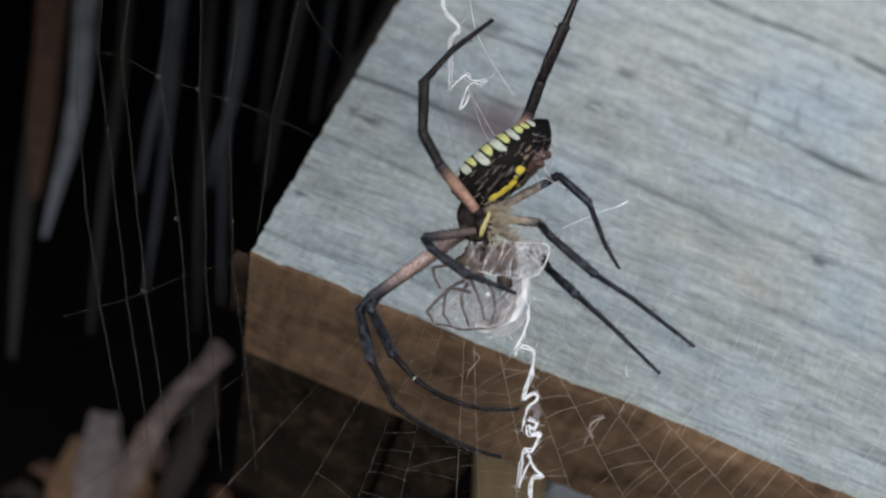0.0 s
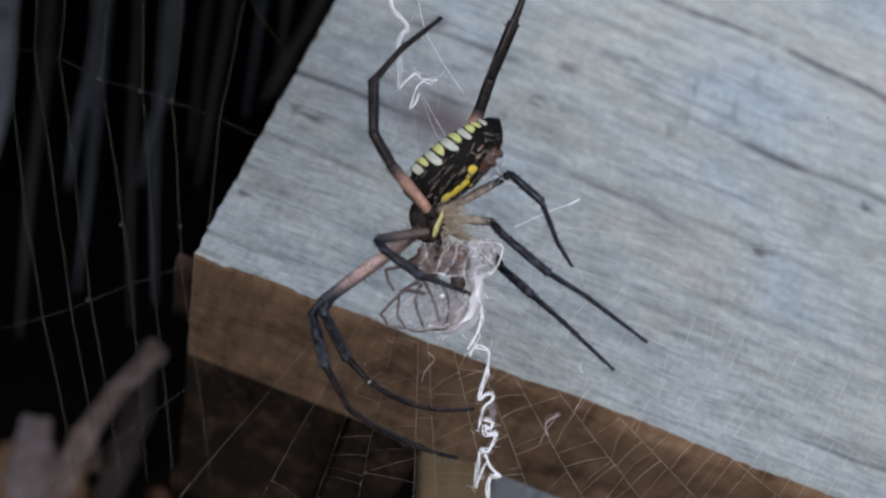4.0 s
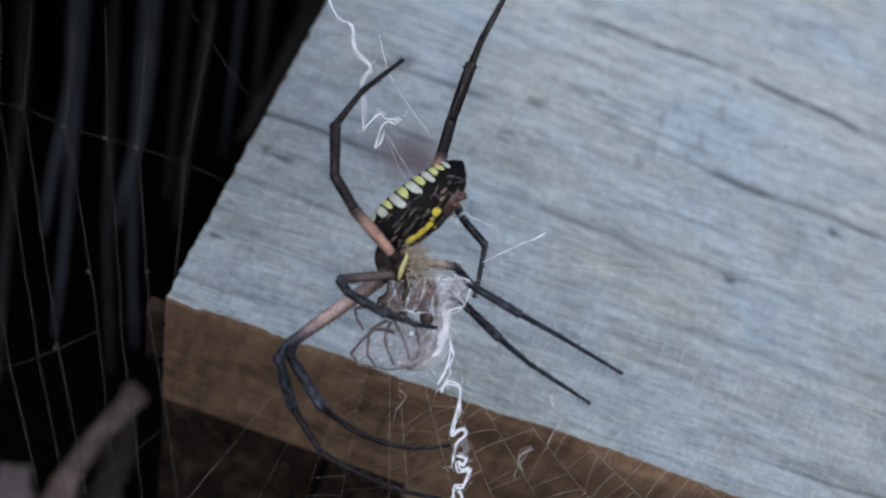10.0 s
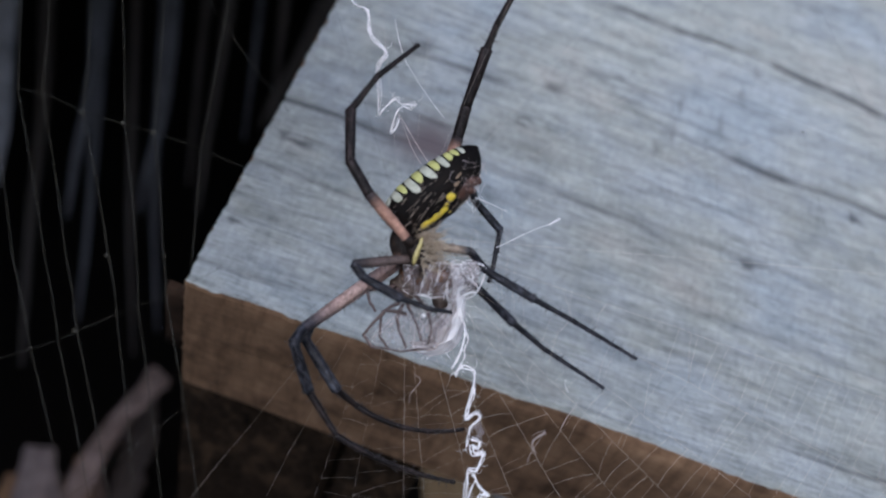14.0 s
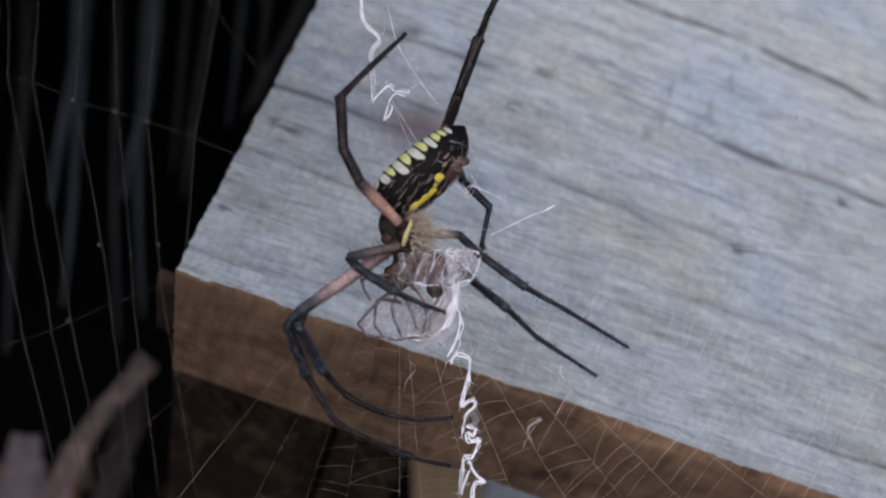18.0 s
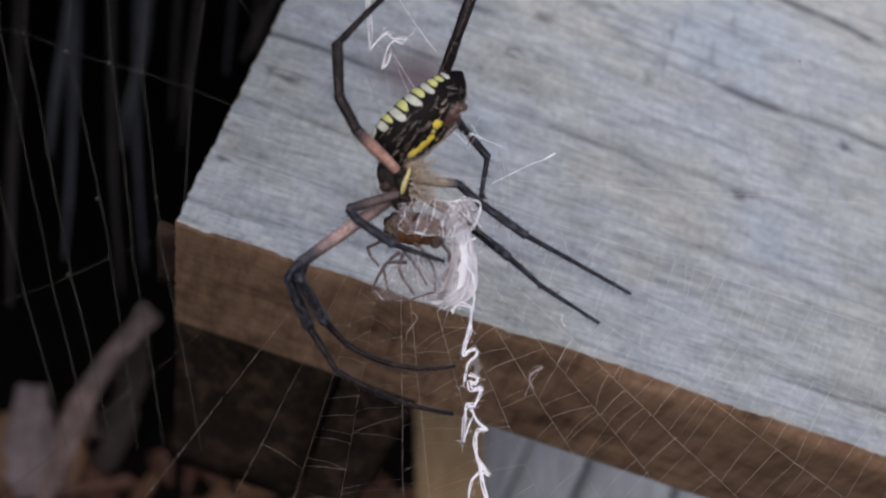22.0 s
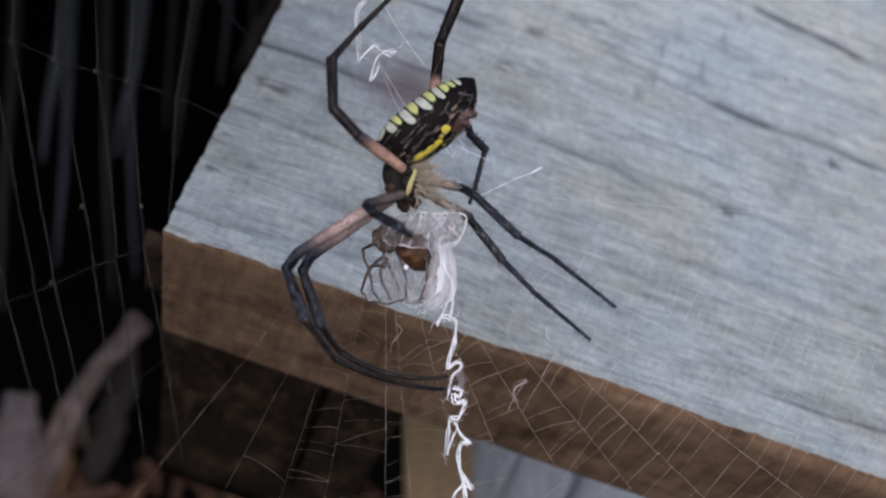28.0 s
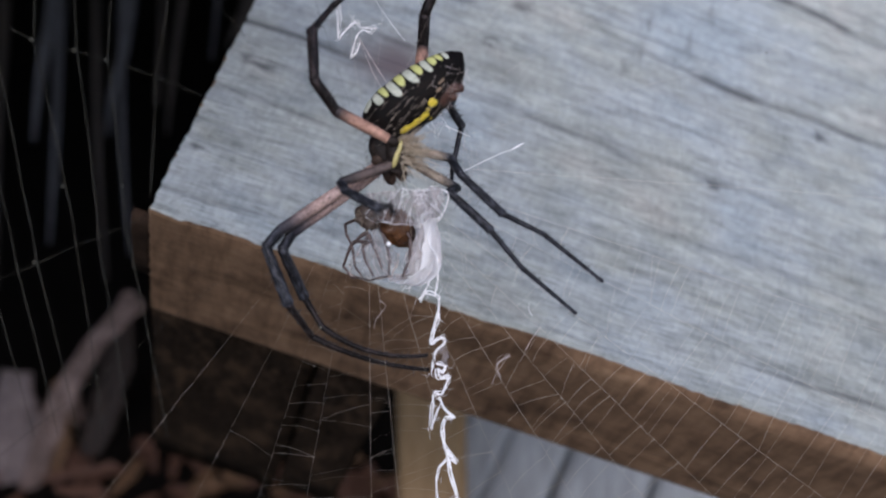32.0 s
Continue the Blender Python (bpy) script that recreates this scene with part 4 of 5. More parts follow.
        line = smoothed([p, (p + e) / 2 + V(r.uniform(-0.6, 0.6), r.uniform(-0.6, 0.6), -0.5), e], 5)
        tube(bm, line, [g * (0.4 + 1.3 * abs(noise.noise(q * 900))) for q in line], 4, 0.5)
    for k in range(12):
        i, q0 = r.randrange(18), r.uniform(0.35, 0.95)
        line = smoothed([V(-0.4, 2.4, -2.4).lerp(rim[min(24, i + j)] + V(0, 0, -0.3), q0 + r.uniform(-0.06, 0.06)) for j in range(5)], 3)
        tube(bm, line, r.choice((0.012, 0.018, 0.03)), 4)
    hung.append(tagged(part("wrapping", bm, PINK_SILK, root, "loose pale silk wrapping"), kind="stuff"))
    return root, body, hung


def silk_bundle():
    """The dense white silk that holds the prey to the band: overlapping strands in a bent swathe."""
    r = random.Random(12)
    root = thing("silk_bundle", here(2.0, -7.5, -1.5), label="dense white silk bundle holding the wrapped prey", category="silk")
    core = ((-0.4, 5.4), (0.5, 2.6), (0.35, -0.3), (-0.2, -2.4), (-1.2, -4.6), (-3.0, -5.5), (-5.4, -5.3))
    for swathe in range(5):
        bm = bmesh.new()
        for k in range(56):
            side, lean, sway = (swathe - 2) * 0.36 + r.gauss(0, 0.22), r.gauss(0, 0.5), r.uniform(0, 6.3)
            mid, span, pts = r.uniform(0, 1), r.uniform(0.12, 0.5), []
            for i in range(13):
                t = i / 12
                if abs(t - mid) <= span:
                    u, v = (np.interp(t * 6, range(7), [c[k2] for c in core]) for k2 in (0, 1))
                    wide = (0.25 + 1.0 * math.sin(math.pi * t ** 1.35 * 0.95)) * (side + lean * (t - mid) + 0.08 * math.sin(5 * t + sway))
                    pts.append(V(u + wide, v + wide * 0.5, -0.25 + 0.5 * math.sin(sway * 3 + 2 * t)))
            if len(pts) > 2:
                pts = smoothed(pts, 3)
                g = r.choice((0.016, 0.02, 0.03, 0.05, 0.10))
                tube(bm, pts, [g * (0.5 + 1.4 * abs(noise.noise(p * 900))) for p in pts], 5, 0.5)
        part("swathe", bm, SILK, root, "matted white silk swathe")
    # thin sheets between the strands
    for turn, wide in ((0.0, 1.35), (0.5, 0.95)):
        bm = bmesh.new()
        line = smoothed([V(u, v) for u, v in core], 4)
        rows = []
        for i, p in enumerate(line):
            t = i / (len(line) - 1)
            d = (line[min(i + 1, len(line) - 1)] - line[max(i - 1, 0)]).normalized()
            across = d.cross(Vector((0, 1, 0)))
            g = wide * (0.16 + math.sin(math.pi * t ** 1.35 * 0.95)) * (1 + 0.3 * noise.noise(Vector((t * 6, turn, 0))))
            rows.append([bm.verts.new(p + across * (q * g * MM) + Vector((0, (0.6 - turn * 2 + 0.9 * q * q + 0.3 * noise.noise(Vector((t * 7, q * 3, turn)))) * MM, 0))) for q in np.linspace(-1, 1, 9)])
        for a, b in zip(rows, rows[1:]):
            for k in range(8):
                bm.faces.new((a[k], a[k + 1], b[k + 1], b[k]))
        bmesh.ops.solidify(bm, geom=bm.faces[:], thickness=0.03 * MM)
        part("sheet", bm, SATIN, root, "thin streaked sheet of silk")
    # the crumpled pouch that hangs from the swathe round the prey
    for depth, left in ((1.2, 3.6), (-1.6, 2.2)):
        bm = bmesh.new()
        rows = []
        for i in range(22):
            t = 1.4 + 4.4 * i / 21
            u, v = (np.interp(t, range(7), [c[k2] for c in core]) for k2 in (0, 1))
            rag = left * (0.75 + 0.25 * math.sin(2.2 * t) + 0.25 * noise.noise(Vector((t * 1.7, depth, 0)))) * (1 - 0.75 * max(0.0, (t - 4.0) / 2))
            rows.append([bm.verts.new(V(u - q * rag, v + q * q * 0.6, depth * math.sin(math.pi * (0.15 + 0.7 * q)) + 0.7 * noise.noise(Vector((t * 1.6, q * 3.2, depth))))) for q in np.linspace(0, 1, 16)])
        for a, b in zip(rows, rows[1:]):
            for k in range(15):
                if noise.noise(Vector((k * 0.35, rows.index(a) * 0.35, depth * 3))) > -0.32:
                    bm.faces.new((a[k], a[k + 1], b[k + 1], b[k]))
        bmesh.ops.solidify(bm, geom=bm.faces[:], thickness=0.02 * MM)
        for k in (15, 10):
            rim = [row[k].co.copy() for row in rows]
            tube(bm, rim, [0.05 + 0.12 * abs(noise.noise(p * 900)) for p in rim] if k == 15 else 0.03, 5, mat=1)
        tube(bm, [v.co.copy() for v in rows[-1]], 0.09, 5, mat=1)
        part("pouch", bm, [POUCH, SATIN], root, "crumpled translucent silk pouch")
    bm = bmesh.new()
    for k in range(24):
        p = V(r.uniform(-1.4, 2.2), r.uniform(1.5, 6.2), r.uniform(-1.5, 1.5))
        q = p + V(r.uniform(-2.8, 2.8), r.uniform(-3.5, 1.5), r.uniform(-1, 1))
        tube(bm, smoothed([p, (p + q) / 2 + V(r.uniform(-0.8, 0.8), r.uniform(-0.8, 0.8)), q], 4), r.choice((0.018, 0.022, 0.03, 0.06)), 4)
    tagged(part("tangle", bm, SILK, root, "tangled loose silk"), kind="stuff")
    bm = bmesh.new()
    line = smoothed([V(u - 2.0, v + 7.5, w) for u, v, w in ((4.6, -5.7, -0.4), (3.2, -6.3, -0.6), (2.8, -8.7, -0.8), (3.4, -10.3, -0.4), (2.9, -13.3, 0.2), (1.7, -15.7, 0.8))], 6)
    tube(bm, line, [0.10 + 0.22 * abs(noise.noise(p * 700)) for p in line], 6, 0.7)
    # ragged ends that stick out of the swathe
    for k in range(34):
        t = r.uniform(0, 6)
        u, v = (np.interp(t, range(7), [c[k2] for c in core]) for k2 in (0, 1))
        a = r.uniform(-1.0, 1.0) - 0.35 * t
        n1 = r.uniform(0.6, 2.2)
        tube(bm, smoothed([V(u, v), V(u + 0.6 + n1 * 0.5 * math.cos(a), v + n1 * 0.5 * math.sin(a) - 0.2, r.uniform(-0.5, 0.5)), V(u + 0.6 + n1 * math.cos(a), v + n1 * math.sin(a), r.uniform(-0.8, 0.8))], 4), r.choice((0.014, 0.02, 0.04)), 4)
    tagged(part("loop", bm, SILK, root, "loops of loose silk"), kind="stuff")
    return root


def silk_wad():
    """A glassy clot of silk beside the feet, with looped strands round it."""
    r = random.Random(21)
    root = thing("silk_wad", here(3.9, -2.9, -1.5), label="translucent grey wad of silk with looped white strands", category="silk")
    bm = bmesh.new()
    ball(bm, V(0, 0.2, 0.6), (1.9, 1.4, 1.3), 18, 22, lambda d: 1 + 0.35 * noise.noise(d * 1.8) + 0.1 * noise.noise(d * 7))
    part("clot", bm, VEIL, root, "translucent grey clot")
    # the grey hood of film drawn from the wad over the top of the prey
    bm = bmesh.new()
    rows = []
    for i in range(23):
        t = i / 22
        top, low = 1.5 - 0.5 * t + 0.5 * noise.noise(Vector((t * 5, 1, 0))), -2.0 - 1.1 * math.sin(math.pi * t) + 0.9 * noise.noise(Vector((t * 5, 4, 0)))
        rows.append([bm.verts.new(V(1.0 - 9.4 * t + 0.3 * noise.noise(Vector((t * 6, q * 2, 9))), top + (low - top) * q, -1.6 - 2.0 * math.sin(math.pi * (0.1 + 0.55 * q)) + 1.3 * noise.noise(Vector((t * 8, q * 4, 2))))) for q in np.linspace(0, 1, 13)])
    for j, (a, b) in enumerate(zip(rows, rows[1:])):
        for k in range(12):
            if noise.noise(Vector((k * 0.4, j * 0.35, 3.0))) > -0.2:
                bm.faces.new((a[k], a[k + 1], b[k + 1], b[k]))
    bmesh.ops.solidify(bm, geom=bm.faces[:], thickness=0.02 * MM)
    lace = bmesh.new()
    for k in (0, 12):
        line = [row[k].co.copy() for row in rows]
        tube(lace, line, [0.012 + 0.15 * max(0.0, noise.noise(p * 800)) for p in line], 5, 0.6)
    for _ in range(30):
        a = r.randrange(23)
        p, q = rows[a][0].co.copy(), rows[min(22, max(0, a + r.randrange(-5, 6)))][12].co.copy()
        line = smoothed([p, (p + q) / 2 + V(r.uniform(-0.8, 0.8), 0, -0.5), q + V(0, r.uniform(-0.6, 0.4))], 4)
        g = r.choice((0.012, 0.02, 0.03, 0.06))
        tube(lace, line, [g * (0.4 + 1.4 * abs(noise.noise(z * 900))) for z in line], 5, 0.6)
    part("hood", bm, HOOD, root, "crumpled mauve-grey film of silk")
    tagged(part("crease", lace, SILK, root, "pale creases and rims of the film"), kind="stuff")
    loops = (((-2.2, 1.0, 0), (0.4, 1.3, -0.6), (2.0, 0.8, -0.2), (1.7, -1.1, 0), (0.7, -2.8, -0.2), (-0.8, -3.4, 0)), ((-2.4, 1.2, 0), (-1.0, 0.2, -0.8), (0.4, -1.0, -0.9), (1.2, -2.2, -0.3), (0.2, -2.6, 0)))
    for path in loops:
        bm = bmesh.new()
        line = smoothed([V(*p) for p in path], 6)
        tube(bm, line, [0.07 + 0.2 * abs(noise.noise(p * 800)) for p in line], 6, 0.7)
        part("strand", bm, SILK, root, "looped white strand")
    bm = bmesh.new()
    for _ in range(10):
        pts = [V(r.uniform(-2.2, 1.9), r.uniform(-2.6, 1.6), r.uniform(-1.0, 0.8)) for _ in range(3)]
        tube(bm, smoothed(pts, 5), r.choice((0.014, 0.02, 0.04)), 4)
    tagged(part("tangle", bm, SILK, root, "tangled loose silk"), kind="stuff")
    return root


(PREY, PREY_BODY, HUNG), BUNDLE, WAD = prey(), silk_bundle(), silk_wad()


# ---- the spider ----
# Each leg: the places of its joints (hip, femur, patella, tibia, metatarsus and tarsus ends) at six moments.
LEGS = {
    "L1": (
        (2, (-3.5, 2.1, -4.4), (-8.1, 7.4, -7.1), (-10.5, 11.4, -6.3), (-10.8, 18.2, -4.2), (-7.5, 22.5, -2.6), (-2.6, 27.3, 0.8)),
        (13, (-4.0, 1.5, -4.5), (-8.6, 7.0, -6.5), (-11.0, 11.1, -6.2), (-11.2, 17.8, -3.8), (-7.9, 22.3, -2.7), (-2.7, 27.0, 0.2)),
        (20, (-4.3, 1.9, -4.3), (-9.0, 6.9, -7.5), (-11.1, 11.1, -6.7), (-11.6, 17.8, -4.5), (-8.2, 21.7, -2.3), (-3.5, 26.8, 0.8)),
        (24, (-5.0, 3.0, -4.3), (-9.8, 7.7, -7.8), (-12.0, 11.7, -6.6), (-11.8, 18.4, -4.2), (-7.7, 22.2, -4.6), (-3.7, 26.6, 0.3)),
        (29, (-1.9, 3.8, -4.2), (-7.3, 7.8, -7.6), (-10.5, 11.3, -7.0), (-10.9, 17.6, -3.8), (-7.6, 21.7, -1.6), (-2.4, 27.1, -0.3)),
        (31, (-1.4, 4.7, -4.4), (-8.0, 8.3, -5.5), (-10.3, 11.9, -7.3), (-10.8, 18.3, -4.2), (-8.7, 21.7, -0.2), (-2.9, 26.8, -0.1)),
    ),
    "U": (
        (2, (0.1, 10.1, 2.1), (2.7, 15.7, 4.7), (4.0, 19.9, 3.9), (6.8, 27.0, 1.6), (7.9, 30.2, 1.1), (11.6, 37.7, 0.4)),
        (13, (0.5, 9.1, 2.1), (2.4, 15.1, 4.2), (3.6, 19.4, 3.7), (6.3, 26.8, 2.1), (7.6, 29.8, 1.2), (11.6, 37.1, 0.3)),
        (20, (-0.0, 9.9, 2.0), (1.9, 15.2, 5.5), (3.3, 19.0, 3.7), (6.1, 26.4, 2.3), (7.2, 29.1, 0.6), (11.0, 36.6, -0.1)),
        (24, (-0.7, 10.9, 2.0), (1.2, 16.2, 5.6), (2.7, 19.9, 3.6), (5.7, 27.2, 2.6), (7.0, 29.3, 0.3), (11.0, 36.6, -0.0)),
        (29, (1.7, 11.5, 1.8), (2.2, 16.7, 5.8), (2.7, 20.8, 4.1), (5.8, 28.0, 2.6), (6.7, 30.6, 0.6), (10.2, 38.2, -0.2)),
        (31, (2.4, 12.3, 1.8), (2.9, 17.4, 6.0), (3.2, 21.4, 4.0), (6.3, 28.7, 2.8), (6.9, 30.7, 0.1), (10.3, 38.3, -0.1)),
    ),
    "R3": (
        (2, (-0.3, 3.0, 1.0), (5.2, 6.3, 1.3), (6.8, 7.3, 0.4), (10.7, 3.8, -1.8), (13.2, -1.4, 1.0), (15.1, -4.5, 0.1)),
        (13, (-0.4, 4.4, 1.8), (4.5, 8.0, 3.9), (4.6, 6.8, 2.2), (8.2, 2.8, 4.1), (7.0, -3.6, 4.4), (6.5, -4.0, 0.7)),
        (20, (-0.9, 4.7, 1.9), (3.5, 8.9, 3.6), (3.9, 7.9, 5.4), (7.7, 4.3, 7.4), (6.4, -1.1, 4.0), (6.5, -1.4, 0.3)),
        (24, (-1.9, 4.6, 0.9), (2.9, 8.1, 3.4), (4.4, 8.0, 4.8), (6.5, 3.7, 7.7), (6.0, -1.9, 4.5), (6.5, -1.4, 0.8)),
        (29, (1.4, 6.2, 1.9), (6.2, 10.1, 3.5), (6.7, 8.5, 2.2), (8.9, 6.9, 7.2), (7.3, 1.5, 4.1), (6.5, -0.4, 1.0)),
        (31, (2.1, 7.0, 1.8), (7.0, 10.8, 3.3), (6.3, 9.2, 2.2), (8.1, 6.9, 7.1), (6.7, 1.0, 4.8), (6.5, -0.4, 1.3)),
    ),
    "RA": (
        (2, (-1.0, 1.4, 1.0), (4.7, 1.0, 1.1), (6.0, -0.7, -2.0), (11.8, -5.3, -2.3), (16.8, -8.2, -0.9), (25.0, -14.0, 0.1)),
        (13, (-1.4, 0.8, 1.0), (4.1, -0.1, 1.0), (5.9, -2.4, -1.5), (12.2, -6.2, -2.6), (17.1, -8.9, -0.9), (25.8, -14.1, 0.1)),
        (20, (-2.2, 0.8, 1.1), (3.4, 0.4, 0.3), (5.8, -2.0, -1.3), (11.8, -6.4, -2.3), (16.8, -9.2, -1.1), (25.4, -14.4, 0.1)),
        (24, (-2.6, 1.8, 0.9), (2.8, 0.6, -0.0), (5.8, -1.9, -0.3), (11.8, -6.2, -1.3), (16.8, -9.1, -0.5), (25.8, -13.8, -0.5)),
        (29, (0.2, 2.8, 1.0), (5.7, 1.5, 0.3), (7.1, 0.5, -3.1), (12.5, -4.6, -3.4), (17.2, -7.5, -1.3), (25.1, -13.8, -2.4)),
        (31, (0.9, 3.6, 1.0), (6.3, 2.4, 0.3), (7.6, 0.2, -2.5), (13.0, -4.9, -1.5), (18.2, -7.5, -1.1), (26.1, -13.9, -0.8)),
    ),
    "RB": (
        (2, (-1.4, 0.3, 2.0), (5.2, -3.6, 1.2), (6.1, -5.0, 3.1), (9.6, -8.0, -2.5), (13.9, -11.5, 0.6), (20.8, -17.7, -0.1)),
        (13, (-1.8, -0.7, 2.0), (4.8, -4.7, 1.3), (6.1, -5.9, 3.0), (9.5, -9.2, -2.5), (13.7, -12.8, 0.6), (21.5, -17.9, -0.0)),
        (20, (-2.5, -0.7, 2.0), (4.2, -4.5, 1.7), (5.6, -6.1, 3.0), (9.3, -9.0, -2.5), (13.4, -13.0, 0.3), (21.2, -18.1, 0.0)),
        (24, (-3.0, 0.3, 2.1), (3.6, -3.7, 2.6), (5.3, -5.3, 3.6), (9.6, -8.8, -1.0), (14.0, -12.2, -4.1), (21.5, -17.5, -3.0)),
        (29, (-0.1, 1.4, 2.2), (6.4, -2.2, 0.0), (6.4, -2.3, 2.5), (10.9, -8.0, 1.9), (15.0, -12.2, -0.6), (22.1, -18.2, -1.1)),
        (31, (0.5, 2.2, 2.1), (7.2, -1.5, 0.9), (6.1, -2.0, -1.3), (11.4, -7.0, -1.9), (15.5, -12.0, -2.1), (22.5, -18.0, -1.7)),
    ),
    "LO": (
        (2, (-4.5, 0.1, -1.0), (-16.4, -9.4, -3.5), (-18.1, -11.5, -2.0), (-15.7, -17.1, -6.7), (-12.8, -22.8, -4.8), (0.9, -30.3, 2.8)),
        (13, (-4.9, -0.9, -0.9), (-17.0, -9.8, -4.3), (-17.9, -11.4, -6.8), (-16.6, -17.9, -2.9), (-13.0, -23.6, -3.0), (2.1, -30.6, 1.7)),
        (20, (-5.5, -1.1, -0.7), (-16.1, -8.7, -8.9), (-17.9, -10.8, -7.5), (-16.1, -17.3, -3.7), (-12.7, -23.1, -3.5), (2.1, -30.2, 1.9)),
        (24, (-6.1, -0.1, -0.6), (-18.6, -6.7, -6.5), (-19.6, -8.2, -9.1), (-17.9, -14.5, -5.1), (-14.4, -20.1, -3.5), (2.5, -23.5, -2.7)),
        (29, (-2.6, 1.4, -0.9), (-15.3, -6.6, -4.4), (-17.0, -8.7, -2.9), (-14.1, -14.6, -6.9), (-10.8, -19.9, -4.4), (3.5, -25.5, 3.5)),
        (31, (-2.6, 1.8, -1.4), (-15.3, -6.5, -4.0), (-16.9, -8.5, -5.8), (-14.2, -15.7, -6.4), (-11.8, -20.5, -2.2), (3.2, -26.3, 4.1)),
    ),
    "LI": (
        (2, (-4.4, -0.3, -0.0), (-15.8, -9.1, -2.0), (-16.4, -10.7, -4.5), (-13.6, -16.9, -1.0), (-10.5, -19.6, -3.1), (2.9, -23.4, 1.1)),
        (13, (-4.7, -1.4, 0.0), (-16.7, -9.6, -0.9), (-17.0, -11.2, -3.5), (-12.8, -17.6, -4.5), (-10.5, -20.1, -1.4), (3.3, -23.6, 1.8)),
        (20, (-5.3, -1.4, 0.4), (-16.0, -8.6, -6.2), (-16.5, -10.6, -8.5), (-13.9, -16.7, -4.4), (-11.5, -19.9, -2.2), (2.4, -23.4, 0.2)),
        (24, (-6.0, -0.4, -0.2), (-17.1, -8.9, 3.6), (-18.3, -11.0, 1.7), (-14.7, -16.9, -1.9), (-11.4, -20.1, -2.1), (2.8, -23.0, -1.1)),
        (29, (-2.4, 1.0, -0.0), (-14.3, -7.3, 0.9), (-15.1, -9.0, -1.6), (-12.5, -15.9, -3.7), (-10.5, -19.4, -1.4), (3.5, -23.1, 0.1)),
        (31, (-2.3, 1.3, -0.3), (-14.1, -7.0, -2.4), (-15.1, -8.9, -4.6), (-12.9, -15.4, -1.2), (-10.5, -19.1, -2.7), (3.0, -23.6, 0.4)),
    ),
    "LP": (
        (2, (-2.7, -0.3, -2.9), (-9.8, -1.6, -6.0), (-8.7, -2.9, -7.2), (-4.2, -5.9, -7.6), (-0.4, -7.1, -7.2), (1.9, -8.0, -5.7)),
        (13, (-3.5, -1.0, -3.0), (-10.5, -1.7, -6.3), (-9.3, -3.3, -6.8), (-4.6, -5.9, -7.5), (-0.9, -7.2, -7.2), (1.6, -7.7, -5.7)),
        (20, (-3.6, -0.8, -2.9), (-10.6, -2.3, -6.2), (-9.3, -3.6, -7.2), (-4.8, -6.5, -7.6), (-1.3, -8.2, -6.7), (1.4, -9.2, -6.1)),
        (24, (-4.3, 0.3, -2.9), (-10.3, -2.8, -7.0), (-9.6, -4.3, -5.7), (-5.8, -7.5, -7.8), (-1.9, -8.0, -7.1), (0.8, -9.0, -6.5)),
        (29, (-0.6, 1.2, -2.4), (-6.6, -0.5, -7.2), (-5.5, -1.5, -8.6), (-2.0, -3.2, -12.4), (-1.7, -3.8, -8.5), (-1.1, -4.4, -5.7)),
        (31, (-0.5, 1.8, -3.5), (-7.5, -0.6, -6.2), (-6.7, -1.6, -7.9), (-2.5, -3.7, -10.6), (-1.4, -3.4, -6.8), (-1.0, -4.6, -4.2)),
    ),
}
SEGMENTS = ("patella", "tibia", "metatarsus", "tarsus")
GIRTH = {"femur": (0.62, 0.95, 0.72), "patella": (0.70, 0.80, 0.70), "tibia": (0.64, 0.82, 0.74), "metatarsus": (0.52, 0.44, 0.40), "tarsus": (0.42, 0.38, 0.26)}
STOUT = {"L1": 0.92, "U": 1.05, "R3": 0.72, "RA": 0.74, "RB": 0.76, "LO": 0.95, "LI": 0.92, "LP": 0.78}
ABDOMEN = ((25, (-5.0, 4.2), (5.4, 14.6)), (24, (-6.5, 3.8), (2.9, 14.6)), (31, (-3.0, 5.0), (7.8, 15.2)), (2, (-4.9, 2.6), (4.6, 13.1)), (13, (-5.2, 2.1), (4.7, 12.7)), (20, (-5.9, 2.8), (3.6, 13.4)), (29, (-3.6, 4.4), (6.8, 14.8)))
SPIDER_AT = (-4.0, 2.0, -2.0)


def segment(kind, length, stout, seed, sag=0.0):
    """One leg segment from its joint up along z: a tapered, slightly swollen tube with round ends and short bristles."""
    r = random.Random(seed)
    a, b, c = (g * stout for g in GIRTH[kind])
    bm = bmesh.new()
    n = 9
    pts, radii = [Vector((0, 0, -a * 0.5 * MM))], [a * 0.35]
    for i in range(n + 1):
        t = i / n
        g = a * (1 - t) ** 2 + 2 * b * t * (1 - t) + c * t * t
        pts.append(Vector((0, -sag * 4 * t * (1 - t) * length, length * t)))
        radii.append(g * (1 + (0.10 if i in (0, n) else 0)))
    pts.append(Vector((0, 0, length + c * 0.5 * MM)))
    radii.append(c * 0.35)
    tube(bm, pts, radii, 12)
    for k in range(int(length / MM * 14)):
        t, ang = r.random(), r.uniform(0, 6.3)
        g = (a * (1 - t) ** 2 + 2 * b * t * (1 - t) + c * t * t) * MM
        d = Vector((math.cos(ang), math.sin(ang), 0))
        p = d * g * 0.95 + Vector((0, -sag * 4 * t * (1 - t) * length, length * t))
        big = r.random() < 0.16
        tip = p + d * (0.8 if big else 0.3) * MM * r.uniform(0.6, 1.2) + Vector((0, 0, 0.35 * MM * r.uniform(0.3, 1.2)))
        tube(bm, [p, tip], [0.055 if big else 0.03, 0.008], 3, mat=1)
    return bm


